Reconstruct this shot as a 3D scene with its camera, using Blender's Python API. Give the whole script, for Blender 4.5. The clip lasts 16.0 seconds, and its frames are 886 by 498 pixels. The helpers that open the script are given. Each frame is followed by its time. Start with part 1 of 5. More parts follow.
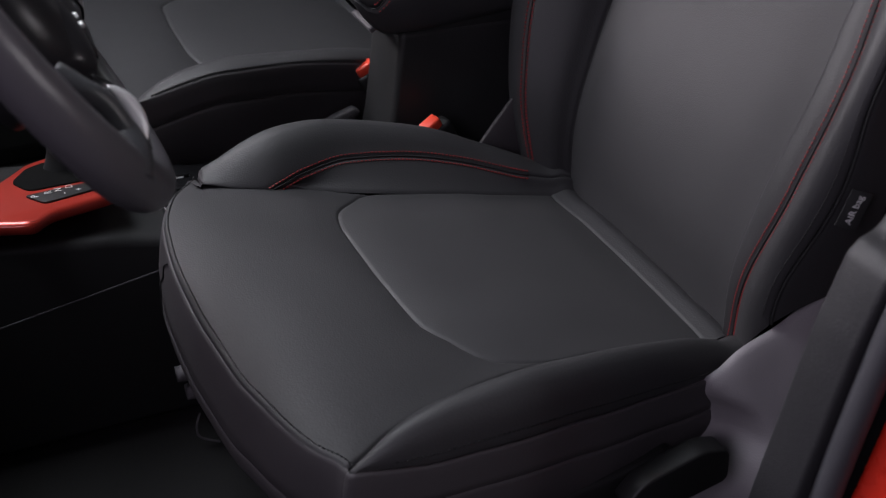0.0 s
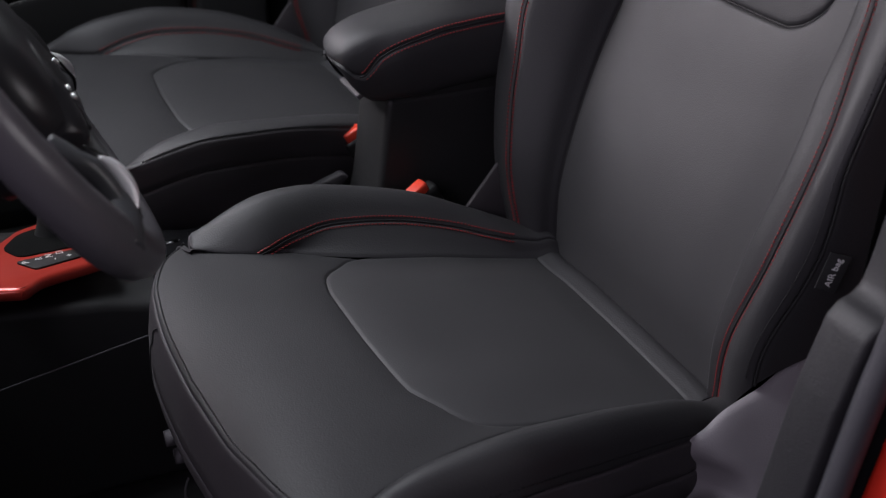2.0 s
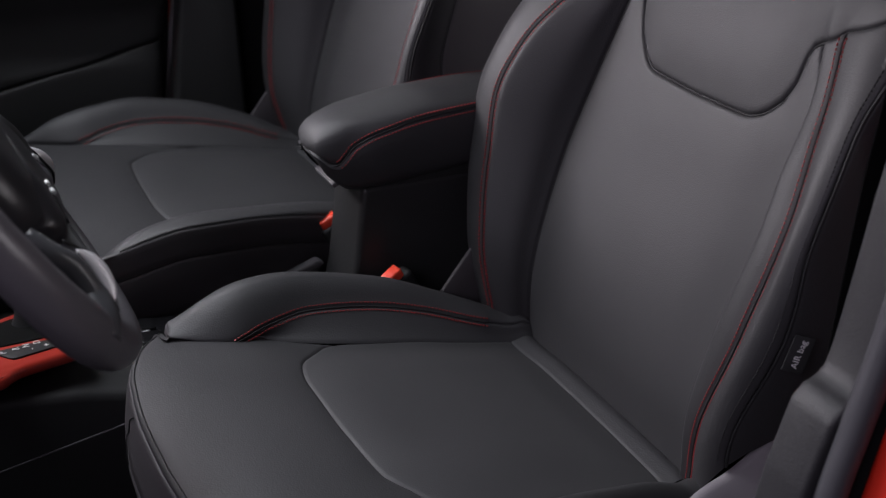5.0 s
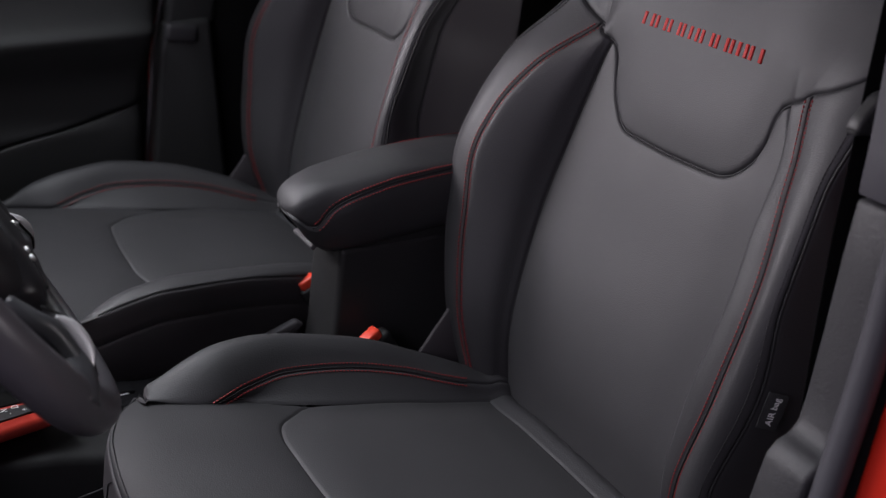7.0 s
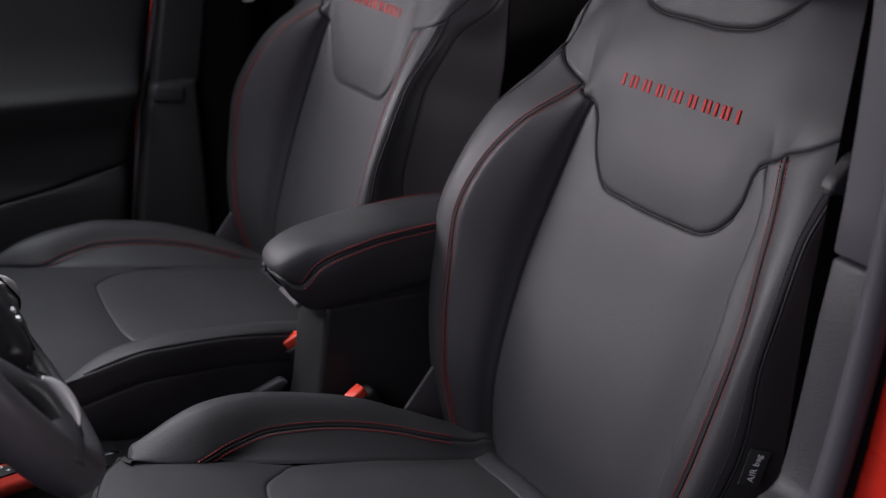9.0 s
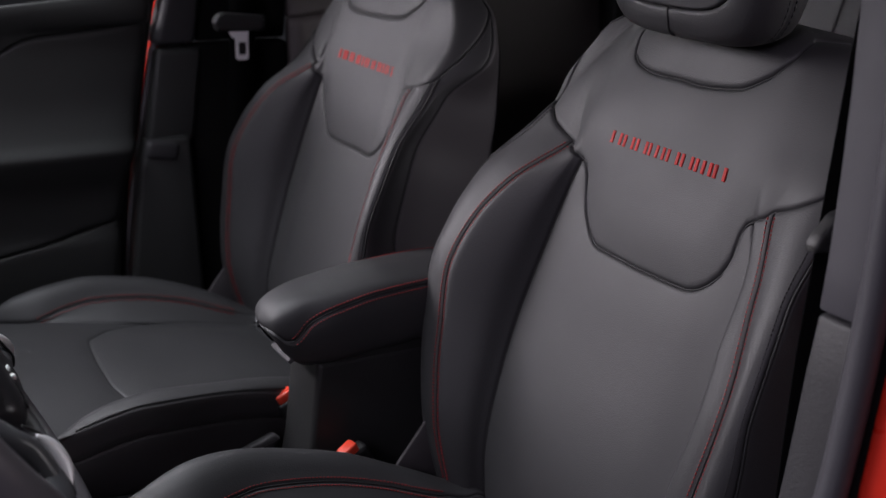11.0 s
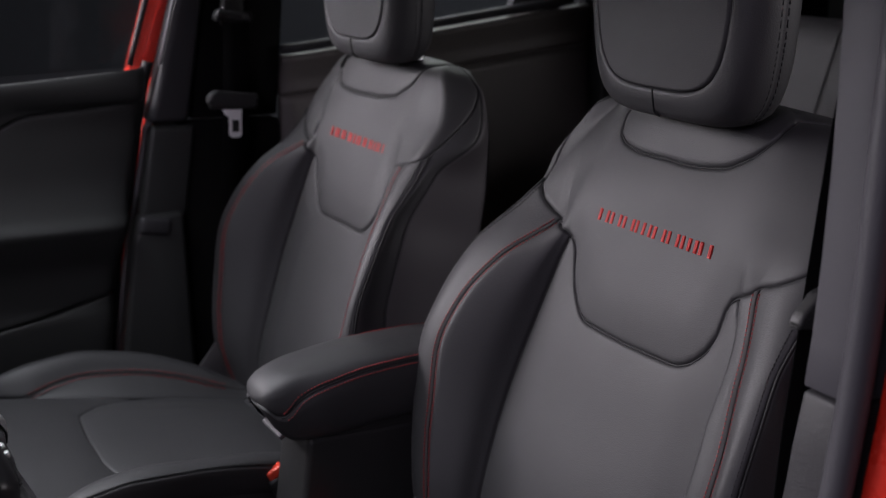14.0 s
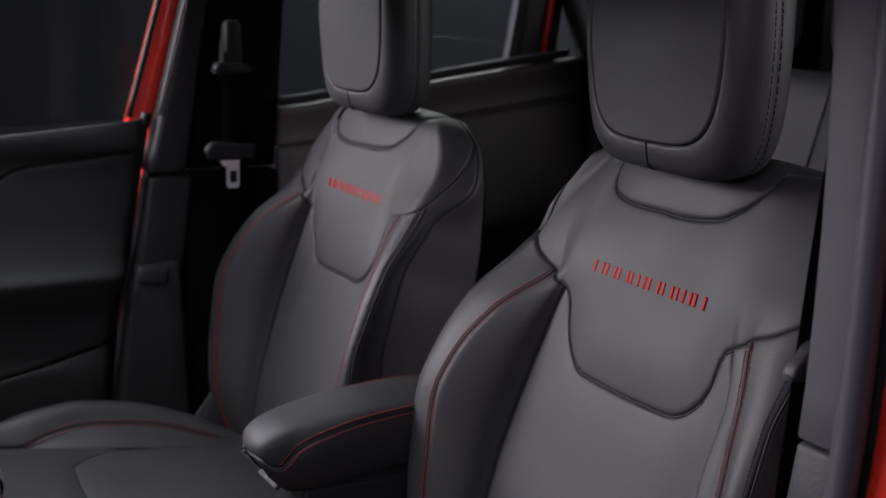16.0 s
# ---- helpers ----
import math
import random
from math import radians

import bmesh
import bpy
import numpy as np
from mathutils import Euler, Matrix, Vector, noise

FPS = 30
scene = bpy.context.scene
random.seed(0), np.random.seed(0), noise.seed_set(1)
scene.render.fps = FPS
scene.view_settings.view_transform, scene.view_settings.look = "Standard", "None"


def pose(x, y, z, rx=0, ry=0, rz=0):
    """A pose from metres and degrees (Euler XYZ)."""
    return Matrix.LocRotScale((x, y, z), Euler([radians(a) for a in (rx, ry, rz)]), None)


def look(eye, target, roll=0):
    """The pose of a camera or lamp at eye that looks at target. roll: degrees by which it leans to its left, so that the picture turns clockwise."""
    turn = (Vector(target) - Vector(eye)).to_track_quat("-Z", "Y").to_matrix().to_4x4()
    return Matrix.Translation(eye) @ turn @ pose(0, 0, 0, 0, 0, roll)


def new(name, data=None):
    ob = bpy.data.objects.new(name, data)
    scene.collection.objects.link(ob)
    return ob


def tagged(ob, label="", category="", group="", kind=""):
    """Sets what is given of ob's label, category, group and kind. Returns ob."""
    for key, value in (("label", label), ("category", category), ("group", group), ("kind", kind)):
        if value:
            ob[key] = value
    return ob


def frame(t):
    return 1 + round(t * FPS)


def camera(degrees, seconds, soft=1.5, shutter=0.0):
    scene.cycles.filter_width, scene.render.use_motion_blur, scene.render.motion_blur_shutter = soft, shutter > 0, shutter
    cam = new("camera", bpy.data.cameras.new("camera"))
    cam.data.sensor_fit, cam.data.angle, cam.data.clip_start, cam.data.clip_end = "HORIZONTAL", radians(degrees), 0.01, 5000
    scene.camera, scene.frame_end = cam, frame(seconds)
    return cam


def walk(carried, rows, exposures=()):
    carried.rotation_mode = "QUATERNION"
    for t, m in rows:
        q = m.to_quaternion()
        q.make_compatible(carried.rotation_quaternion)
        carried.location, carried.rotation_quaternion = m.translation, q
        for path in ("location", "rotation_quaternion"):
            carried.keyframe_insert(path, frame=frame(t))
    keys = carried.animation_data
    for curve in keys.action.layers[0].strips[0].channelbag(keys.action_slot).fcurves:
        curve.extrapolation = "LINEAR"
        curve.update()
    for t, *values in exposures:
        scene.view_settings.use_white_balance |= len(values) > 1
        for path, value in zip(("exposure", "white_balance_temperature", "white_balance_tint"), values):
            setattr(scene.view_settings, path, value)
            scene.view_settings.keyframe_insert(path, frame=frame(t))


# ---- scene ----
cam = camera(40.315, 16.0, soft=1.1)
cam.data.dof.use_dof = True
cam.data.dof.focus_distance, cam.data.dof.aperture_fstop = 1.25, 5.6
PATH = (
    (0, (-1.2707, 0.8043, 0.9958), (0.76452, -0.35780, -0.53618), 1.498),
    (0.5, (-1.2734, 0.8048, 0.9991), (0.76953, -0.36276, -0.52558), 1.463),
    (1, (-1.2761, 0.8052, 1.0023), (0.77433, -0.36751, -0.51513), 1.449),
    (1.5, (-1.2788, 0.8055, 1.0053), (0.77917, -0.37143, -0.50491), 1.437),
    (2, (-1.2815, 0.8058, 1.0082), (0.78433, -0.37490, -0.49424), 1.406),
    (2.5, (-1.2841, 0.8059, 1.0110), (0.78837, -0.37873, -0.48481), 1.370),
    (3, (-1.2868, 0.8061, 1.0138), (0.79197, -0.38298, -0.47551), 1.354),
    (3.5, (-1.2894, 0.8062, 1.0164), (0.79579, -0.38712, -0.46569), 1.318),
    (4, (-1.2921, 0.8064, 1.0189), (0.79929, -0.39200, -0.45549), 1.280),
    (6.5, (-1.3051, 0.8079, 1.0308), (0.81341, -0.41888, -0.40361), 1.162),
    (7, (-1.3077, 0.8084, 1.0330), (0.81596, -0.42482, -0.39209), 1.118),
    (7.5, (-1.3103, 0.8090, 1.0352), (0.81784, -0.43055, -0.38178), 1.110),
    (8, (-1.3128, 0.8097, 1.0373), (0.82044, -0.43505, -0.37097), 1.124),
    (8.5, (-1.3154, 0.8105, 1.0394), (0.82334, -0.43820, -0.36069), 1.110),
    (9, (-1.3179, 0.8114, 1.0415), (0.82587, -0.44227, -0.34978), 1.113),
    (11.5, (-1.3301, 0.8170, 1.0512), (0.83835, -0.45608, -0.29859), 1.117),
    (12, (-1.3324, 0.8183, 1.0530), (0.84042, -0.45838, -0.28912), 1.141),
    (12.5, (-1.3347, 0.8196, 1.0547), (0.84180, -0.46137, -0.28021), 1.164),
    (13, (-1.3370, 0.8209, 1.0564), (0.84376, -0.46383, -0.27007), 1.157),
    (13.5, (-1.3392, 0.8222, 1.0579), (0.84531, -0.46621, -0.26095), 1.143),
    (14, (-1.3413, 0.8235, 1.0594), (0.84725, -0.46802, -0.25125), 1.154),
    (14.5, (-1.3434, 0.8248, 1.0608), (0.84891, -0.46943, -0.24286), 1.184),
    (15, (-1.3453, 0.8259, 1.0621), (0.85087, -0.47108, -0.23258), 1.224),
    (15.5, (-1.3473, 0.8270, 1.0633), (0.85236, -0.47312, -0.22280), 1.199),
    (16, (-1.3491, 0.8279, 1.0643), (0.85425, -0.47471, -0.21189), 1.292),
)
walk(cam, [(t, look(eye, Vector(eye) + Vector(ahead), roll)) for t, eye, ahead, roll in PATH])

# ---- light ----
world = bpy.data.worlds.new("studio")
scene.world = world
world.use_nodes = True
world.node_tree.nodes["Background"].inputs[0].default_value = (0.55, 0.58, 0.66, 1)
world.node_tree.nodes["Background"].inputs[1].default_value = 0.010


def softbox(name, eye, target, wide, high, watts, colour):
    data = bpy.data.lights.new(name, "AREA")
    data.shape, data.size, data.size_y, data.energy, data.color = "RECTANGLE", wide, high, watts, colour
    ob = new(name, data)
    ob.matrix_world = look(eye, target)
    return ob


softbox("key_softbox", (1.55, 2.1, 1.70), (-0.1, 0.0, 0.62), 1.5, 1.0, 88, (1.0, 0.94, 1.01))
softbox("top_softbox", (0.42, 1.25, 2.4), (0.05, 0.4, 0.4), 1.6, 0.6, 44, (0.95, 0.98, 1.06))
softbox("door_softbox", (-2.1, 2.4, 1.9), (-0.4, 0.1, 0.6), 1.2, 1.0, 20, (1.0, 0.90, 1.12))
# added fill without a known source, lifts the armrest top and bolsters
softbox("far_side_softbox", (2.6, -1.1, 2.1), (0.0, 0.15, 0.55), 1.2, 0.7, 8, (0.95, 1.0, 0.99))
softbox("rear_softbox", (-2.2, -2.2, 1.55), (0.1, -0.1, 0.7), 1.2, 0.8, 32, (1.0, 0.95, 1.0))
softbox("wall_softbox", (5.1, -3.6, 3.4), (6.0, -4.0, 1.5), 1.2, 1.2, 80, (0.95, 0.97, 1.0))
scene.view_settings.exposure = 0.0

# ---- materials ----
def material(name, colour, rough=0.5, metal=0.0, grain=0.0, scale=400.0, vary=0.12, wear=9.0, coat=0.0, kind="noise", sheen=0.0):
    """Principled paint with fine relief, patchy gloss and a slight drift of its colour."""
    m = bpy.data.materials.new(name)
    m.use_nodes = True
    t = m.node_tree
    b = t.nodes["Principled BSDF"]
    b.inputs["Roughness"].default_value, b.inputs["Metallic"].default_value = rough, metal
    b.inputs["Coat Weight"].default_value = coat
    b.inputs["Coat Roughness"].default_value = 0.06
    b.inputs["Sheen Weight"].default_value = sheen
    co = t.nodes.new("ShaderNodeTexCoord")
    big = t.nodes.new("ShaderNodeTexNoise")
    big.inputs["Scale"].default_value, big.inputs["Detail"].default_value = wear, 6.0
    t.links.new(co.outputs["Object"], big.inputs["Vector"])
    ramp = t.nodes.new("ShaderNodeMix")
    ramp.data_type = "RGBA"
    ramp.inputs["A"].default_value = (*[c * (1 - vary) for c in colour], 1)
    ramp.inputs["B"].default_value = (*[min(1, c * (1 + vary)) for c in colour], 1)
    t.links.new(big.outputs["Fac"], ramp.inputs["Factor"])
    t.links.new(ramp.outputs["Result"], b.inputs["Base Color"])
    gloss = t.nodes.new("ShaderNodeMapRange")
    gloss.inputs["To Min"].default_value, gloss.inputs["To Max"].default_value = max(0.02, rough - 0.07), min(1, rough + 0.07)
    t.links.new(big.outputs["Fac"], gloss.inputs["Value"])
    t.links.new(gloss.outputs["Result"], b.inputs["Roughness"])
    if grain:
        if kind == "leather":
            fine = t.nodes.new("ShaderNodeTexVoronoi")
            fine.feature = "SMOOTH_F1"
            out = fine.outputs["Distance"]
        else:
            fine = t.nodes.new("ShaderNodeTexNoise")
            fine.inputs["Detail"].default_value = 3.0
            out = fine.outputs["Fac"]
        fine.inputs["Scale"].default_value = scale
        if kind == "ribbed":
            mp = t.nodes.new("ShaderNodeMapping")
            mp.inputs["Scale"].default_value = (1, 0.25, 1.6)
            t.links.new(co.outputs["Object"], mp.inputs["Vector"])
            t.links.new(mp.outputs["Vector"], fine.inputs["Vector"])
        else:
            t.links.new(co.outputs["Object"], fine.inputs["Vector"])
        folds = t.nodes.new("ShaderNodeTexNoise")
        folds.inputs["Scale"].default_value, folds.inputs["Detail"].default_value = scale / (4 if kind == "ribbed" else 14), 3.0
        t.links.new((mp if kind == "ribbed" else co).outputs["Vector" if kind == "ribbed" else "Object"], folds.inputs["Vector"])
        add = t.nodes.new("ShaderNodeMath")
        add.operation = "MULTIPLY_ADD"
        add.inputs[1].default_value = 0.8
        t.links.new(folds.outputs["Fac"], add.inputs[0])
        t.links.new(out, add.inputs[2])
        bump = t.nodes.new("ShaderNodeBump")
        bump.inputs["Strength"].default_value, bump.inputs["Distance"].default_value = grain, 0.0012
        t.links.new(add.outputs["Value"], bump.inputs["Height"])
        t.links.new(bump.outputs["Normal"], b.inputs["Normal"])
    return m


LEATHER = material("black_leather", (0.031, 0.0305, 0.0325), 0.58, grain=0.17, scale=620, vary=0.10, wear=14, kind="leather")
LEATHER_SMOOTH = material("smooth_leather", (0.034, 0.0335, 0.0355), 0.60, grain=0.09, scale=700, vary=0.08, wear=12, kind="leather")
WHEEL_LEATHER = material("wheel_leather", (0.094, 0.087, 0.098), 0.38, grain=0.12, scale=620, vary=0.08, kind="leather")
SIDE_COVER = material("grey_side_cover", (0.088, 0.082, 0.089), 0.6, grain=0.35, scale=700, vary=0.08)
COVER_GREY = material("light_grey_cover", (0.185, 0.172, 0.185), 0.6, grain=0.3, scale=700, vary=0.08)
VINYL = material("skirt_vinyl", (0.051, 0.046, 0.050), 0.58, grain=0.10, scale=500, vary=0.08)
SEAM = material("seam_shadow_thread", (0.012, 0.012, 0.013), 0.7)
BLACK_THREAD = material("black_thread", (0.016, 0.016, 0.017), 0.6)
RED_THREAD = material("red_thread", (0.24, 0.020, 0.022), 0.6, vary=0.2, wear=200)
EMBROIDERY = material("red_embroidery", (0.43, 0.018, 0.015), 0.7, grain=0.5, scale=900, vary=0.15, wear=300)
PLASTIC = material("black_grained_plastic", (0.014, 0.014, 0.0145), 0.5, grain=0.22, scale=900, vary=0.12)
DARK_PLASTIC = material("dark_plastic", (0.008, 0.008, 0.0085), 0.5, grain=0.15, scale=900)
DOOR_VINYL = material("door_trim_plastic", (0.019, 0.0198, 0.0196), 0.5, grain=0.18, scale=700, vary=0.12)
PILLAR_LIGHT = material("light_pillar_trim", (0.058, 0.056, 0.064), 0.5, grain=0.10, scale=700, vary=0.08, kind="ribbed")
PILLAR = material("grey_pillar_trim", (0.023, 0.0223, 0.025), 0.55, grain=0.35, scale=700, vary=0.08, kind="ribbed")
RUBBER = material("door_seal_rubber", (0.018, 0.018, 0.022), 0.6, grain=0.4, scale=600, vary=0.10, kind="ribbed")
CARPET = material("black_carpet", (0.004, 0.004, 0.004), 0.95, grain=0.9, scale=900, vary=0.3, wear=30)
BODY_RED = material("red_car_paint", (0.58, 0.026, 0.014), 0.28, vary=0.05, coat=1.0)
BEZEL_RED = material("satin_red_bezel", (0.52, 0.045, 0.03), 0.32, metal=0.35, vary=0.05, coat=0.5)
SILVER = material("satin_silver", (0.86, 0.84, 0.86), 0.40, metal=0.35, vary=0.05)
STEEL = material("bright_steel", (0.88, 0.88, 0.88), 0.3, metal=0.25, vary=0.05)
WEBBING = material("belt_webbing", (0.003, 0.003, 0.0032), 1.0, grain=0.3, scale=1200, vary=0.2)
WEBBING.node_tree.nodes["Principled BSDF"].inputs["Specular IOR Level"].default_value = 0.05
BUTTON_RED = material("red_button_plastic", (0.75, 0.06, 0.03), 0.35, vary=0.06)
PRINT = material("white_print", (0.75, 0.75, 0.74), 0.5, vary=0.04)
TAG = material("black_woven_tag", (0.018, 0.018, 0.019), 0.7, grain=0.6, scale=1500)
REAR_TRIM = material("rear_door_trim", (0.078, 0.069, 0.066), 0.55, grain=0.2, scale=700, vary=0.12)
HEADLINER = material("grey_headliner", (0.16, 0.155, 0.15), 0.9, grain=0.5, scale=600)
STUDIO = material("dark_studio_wall", (0.05, 0.052, 0.06), 0.8, grain=0.3, scale=40)
GROUND = material("studio_floor", (0.06, 0.06, 0.065), 0.5, grain=0.3, scale=60)
# near-black: the shade inside recesses is put into this colour
RECESS_SHADE = material("belt_recess_black", (0.004, 0.004, 0.004), 0.95)
RECESS_SHADE.node_tree.nodes["Principled BSDF"].inputs["Specular IOR Level"].default_value = 0.12
GLASS = bpy.data.materials.new("tinted_glass")
GLASS.use_nodes = True
_g = GLASS.node_tree.nodes["Principled BSDF"]
_g.inputs["Base Color"].default_value = (0.62, 0.65, 0.66, 1)
_g.inputs["Roughness"].default_value, _g.inputs["IOR"].default_value = 0.02, 1.5
_g.inputs["Transmission Weight"].default_value = 1.0

# ---- builders ----
def curve(xs, ys):
    """A smooth line through the knots, flat where they are level, straight on beyond the ends."""
    xs, ys = np.array(xs, float), np.array(ys, float)
    slope = np.diff(ys) / np.diff(xs)
    m = np.zeros(len(xs))
    m[0], m[-1] = slope[0], slope[-1]
    for i in range(1, len(xs) - 1):
        a, b = slope[i - 1], slope[i]
        m[i] = 0 if a * b <= 0 else 2 * a * b / (a + b)

    def f(x):
        x = np.asarray(x, float)
        i = np.clip(np.searchsorted(xs, x) - 1, 0, len(xs) - 2)
        h = xs[i + 1] - xs[i]
        t = np.clip((x - xs[i]) / h, 0, 1)
        y = (2 * t**3 - 3 * t**2 + 1) * ys[i] + (t**3 - 2 * t**2 + t) * h * m[i] + (3 * t**2 - 2 * t**3) * ys[i + 1] + (t**3 - t**2) * h * m[i + 1]
        return y + np.where(x > xs[-1], (x - xs[-1]) * m[-1], 0) + np.where(x < xs[0], (x - xs[0]) * m[0], 0)

    return f


def mesh_part(name, verts, faces, mat, parent=None, label="", smooth=True):
    me = bpy.data.meshes.new(name)
    me.from_pydata([tuple(map(float, v)) for v in verts], [], [tuple(map(int, f)) for f in faces])
    me.validate()
    me.update()
    bm = bmesh.new()
    bm.from_mesh(me)
    bmesh.ops.recalc_face_normals(bm, faces=bm.faces)
    bm.to_mesh(me)
    bm.free()
    if smooth:
        me.polygons.foreach_set("use_smooth", [True] * len(me.polygons))
    me.materials.append(mat)
    ob = new(name, me)
    ob.parent = parent
    if label:
        tagged(ob, label)
    return ob


def part(name, bm, mat, parent=None, label="", smooth=30):
    """Links a bmesh as one mesh object, smooth but for edges sharper than the given angle."""
    bmesh.ops.recalc_face_normals(bm, faces=bm.faces)
    me = bpy.data.meshes.new(name)
    bm.to_mesh(me)
    bm.free()
    if smooth:
        me.shade_smooth()
        me.set_sharp_from_angle(angle=radians(smooth))
    me.materials.append(mat)
    ob = new(name, me)
    ob.parent = parent
    if label:
        tagged(ob, label)
    return ob


def thing(name, label, category, at=(0, 0, 0), group="", kind=""):
    ob = new(name)
    ob.location = at
    ob.empty_display_size = 0.05
    return tagged(ob, label, category, group, kind)


def spaced(a, b, step=0.012):
    """Stations from a to b, close together near both ends."""
    length = b - a
    near = [d for d in (0, 0.0009, 0.0020, 0.0040, 0.007, 0.0105, 0.015, 0.021) if d < length * 0.45]
    n = max(2, int(round((length - 2 * near[-1]) / step)))
    mid = np.linspace(near[-1], length - near[-1], n + 1)[1:-1]
    return a + np.concatenate([near, mid, [length - d for d in reversed(near)]])


def grid_faces(nu, nv, shut=False):
    return [(i * nv + j, ((i + 1) % nu) * nv + j, ((i + 1) % nu) * nv + j + 1, i * nv + j + 1) for i in range(nu if shut else nu - 1) for j in range(nv - 1)]


def normals(surf, u, v, e=4e-4):
    du = surf(u + e, v) - surf(u - e, v)
    dv = surf(u, v + e) - surf(u, v - e)
    n = np.cross(du, dv)
    return n / np.maximum(np.linalg.norm(n, axis=-1, keepdims=True), 1e-9)


def panel(name, surf, u0, u1, lo, hi, tuck, mat, parent, label="", flip=1, step=0.012, puff=0.0):
    """A sewn panel of the cover: the patch u0..u1, lo(u)..hi(u) of surf, whose edges dive into their seams.
    tuck: (depth, width) at u0, u1, lo and hi; None where the edge is plain."""
    us = spaced(u0, u1, step)
    l, h = lo(us), hi(us)
    s = spaced(0, max(0.03, float(np.mean(h - l))), step)
    s = s / s[-1]
    u = np.repeat(us[:, None], len(s), 1)
    v = l[:, None] + (h - l)[:, None] * s[None]
    p = surf(u, v)
    n = normals(surf, u, v) * flip
    gl = np.sqrt(1 + np.gradient(l, us) ** 2)[:, None]
    gh = np.sqrt(1 + np.gradient(h, us) ** 2)[:, None]
    e = 4e-4
    su = np.linalg.norm(surf(u + e, v) - surf(u - e, v), axis=-1) / (2 * e)
    sv = np.linalg.norm(surf(u, v + e) - surf(u, v - e), axis=-1) / (2 * e)
    far = ((u - u0) * su[:1], (u1 - u) * su[-1:], (v - l[:, None]) / gl * sv[:, :1], (h[:, None] - v) / gh * sv[:, -1:])
    push, near = 0, 1
    for d, t in zip(far, tuck):
        if t:
            push = push + t[0] * (0.5 * np.exp(-(np.abs(d) / t[1]) ** 1.15) + (t[2] if len(t) > 2 else 1.2) * np.exp(-(np.abs(d) / 0.0015) ** 2))
            near = np.minimum(near, np.abs(d))
    p = p - n * push[..., None] + n * (puff * (1 - np.exp(-(near / 0.03) ** 2)))[..., None]
    return mesh_part(name, p.reshape(-1, 3), grid_faces(len(us), len(s)), mat, parent, label)


def stitches(name, surf, path, mat, parent, offsets=(-0.0048, 0.0048), length=0.0026, gap=0.0019, thick=0.0014, flip=1, lift=0.0004, label=""):
    """Rows of thread along the (u, v) line path, beside its seam by the offsets."""
    path = np.array(path, float)
    p = surf(path[:, 0], path[:, 1])
    run = np.concatenate([[0], np.cumsum(np.linalg.norm(np.diff(p, axis=0), axis=1))])
    verts, faces = [], []
    for off in offsets:
        n_st = int(run[-1] / (length + gap))
        for k in range(n_st):
            a = k * (length + gap)
            uv = [np.array([np.interp(a + q, run, path[:, 0]), np.interp(a + q, run, path[:, 1])]) for q in (0, length)]
            pts = [surf(np.array([w[0]]), np.array([w[1]]))[0] for w in uv]
            nn = normals(surf, np.array([uv[0][0]]), np.array([uv[0][1]]))[0] * flip
            along = pts[1] - pts[0]
            along = along / max(np.linalg.norm(along), 1e-9)
            side = np.cross(nn, along)
            base = len(verts)
            for q in pts:
                c = q + side * off + nn * lift
                for sx, sn in ((-1, -0.6), (-0.5, 0.7), (0.5, 0.7), (1, -0.6)):
                    verts.append(c + side * sx * thick * 0.6 + nn * sn * thick)
            faces += [(base + j, base + j + 1, base + 5 + j, base + 4 + j) for j in range(3)]
            faces += [(base, base + 3, base + 2, base + 1), (base + 4, base + 5, base + 6, base + 7)]
    return mesh_part(name, verts, faces, mat, parent, label, smooth=False)


def tube_mesh(points, radius, sides=10, flat=1.0):
    """A rounded cord along the points. radius: one, or one a point."""
    pts = [Vector(p) for p in points]
    rad = radius if hasattr(radius, "__len__") else [radius] * len(pts)
    verts, faces, up = [], [], None
    for i, p in enumerate(pts):
        d = (pts[min(i + 1, len(pts) - 1)] - pts[max(i - 1, 0)]).normalized()
        if up is None:
            up = d.orthogonal().normalized()
        up = (up - d * up.dot(d)).normalized()
        side = d.cross(up)
        for k in range(sides):
            a = 2 * math.pi * k / sides
            verts.append(p + (up * math.cos(a) + side * math.sin(a) * flat) * rad[i])
    n = len(pts)
    for i in range(n - 1):
        for k in range(sides):
            faces.append((i * sides + k, i * sides + (k + 1) % sides, (i + 1) * sides + (k + 1) % sides, (i + 1) * sides + k))
    faces += [tuple(range(sides)), tuple(range((n - 1) * sides, n * sides))]
    return verts, faces


def smooth_path(points, n=12):
    """Catmull-Rom line through a few points."""
    p = [Vector(q) for q in points]
    p = [p[0] * 2 - p[1]] + p + [p[-1] * 2 - p[-2]]
    out = []
    for i in range(1, len(p) - 2):
        for k in range(n):
            t = k / n
            out.append(0.5 * (2 * p[i] + (p[i + 1] - p[i - 1]) * t + (2 * p[i - 1] - 5 * p[i] + 4 * p[i + 1] - p[i + 2]) * t * t + (3 * p[i] - p[i - 1] - 3 * p[i + 1] + p[i + 2]) * t**3))
    return out + [p[-2]]


def box_bm(size, at=(0, 0, 0), bevel=0.004, seg=3, turn=(0, 0, 0)):
    bm = bmesh.new()
    bmesh.ops.create_cube(bm, size=1, matrix=Matrix.Diagonal((*size, 1)))
    if bevel:
        bmesh.ops.bevel(bm, geom=bm.edges[:] + bm.verts[:], offset=min(bevel, min(size) * 0.48), segments=seg, profile=0.5, affect="EDGES")
    bmesh.ops.transform(bm, matrix=pose(*at, *turn), verts=bm.verts)
    return bm


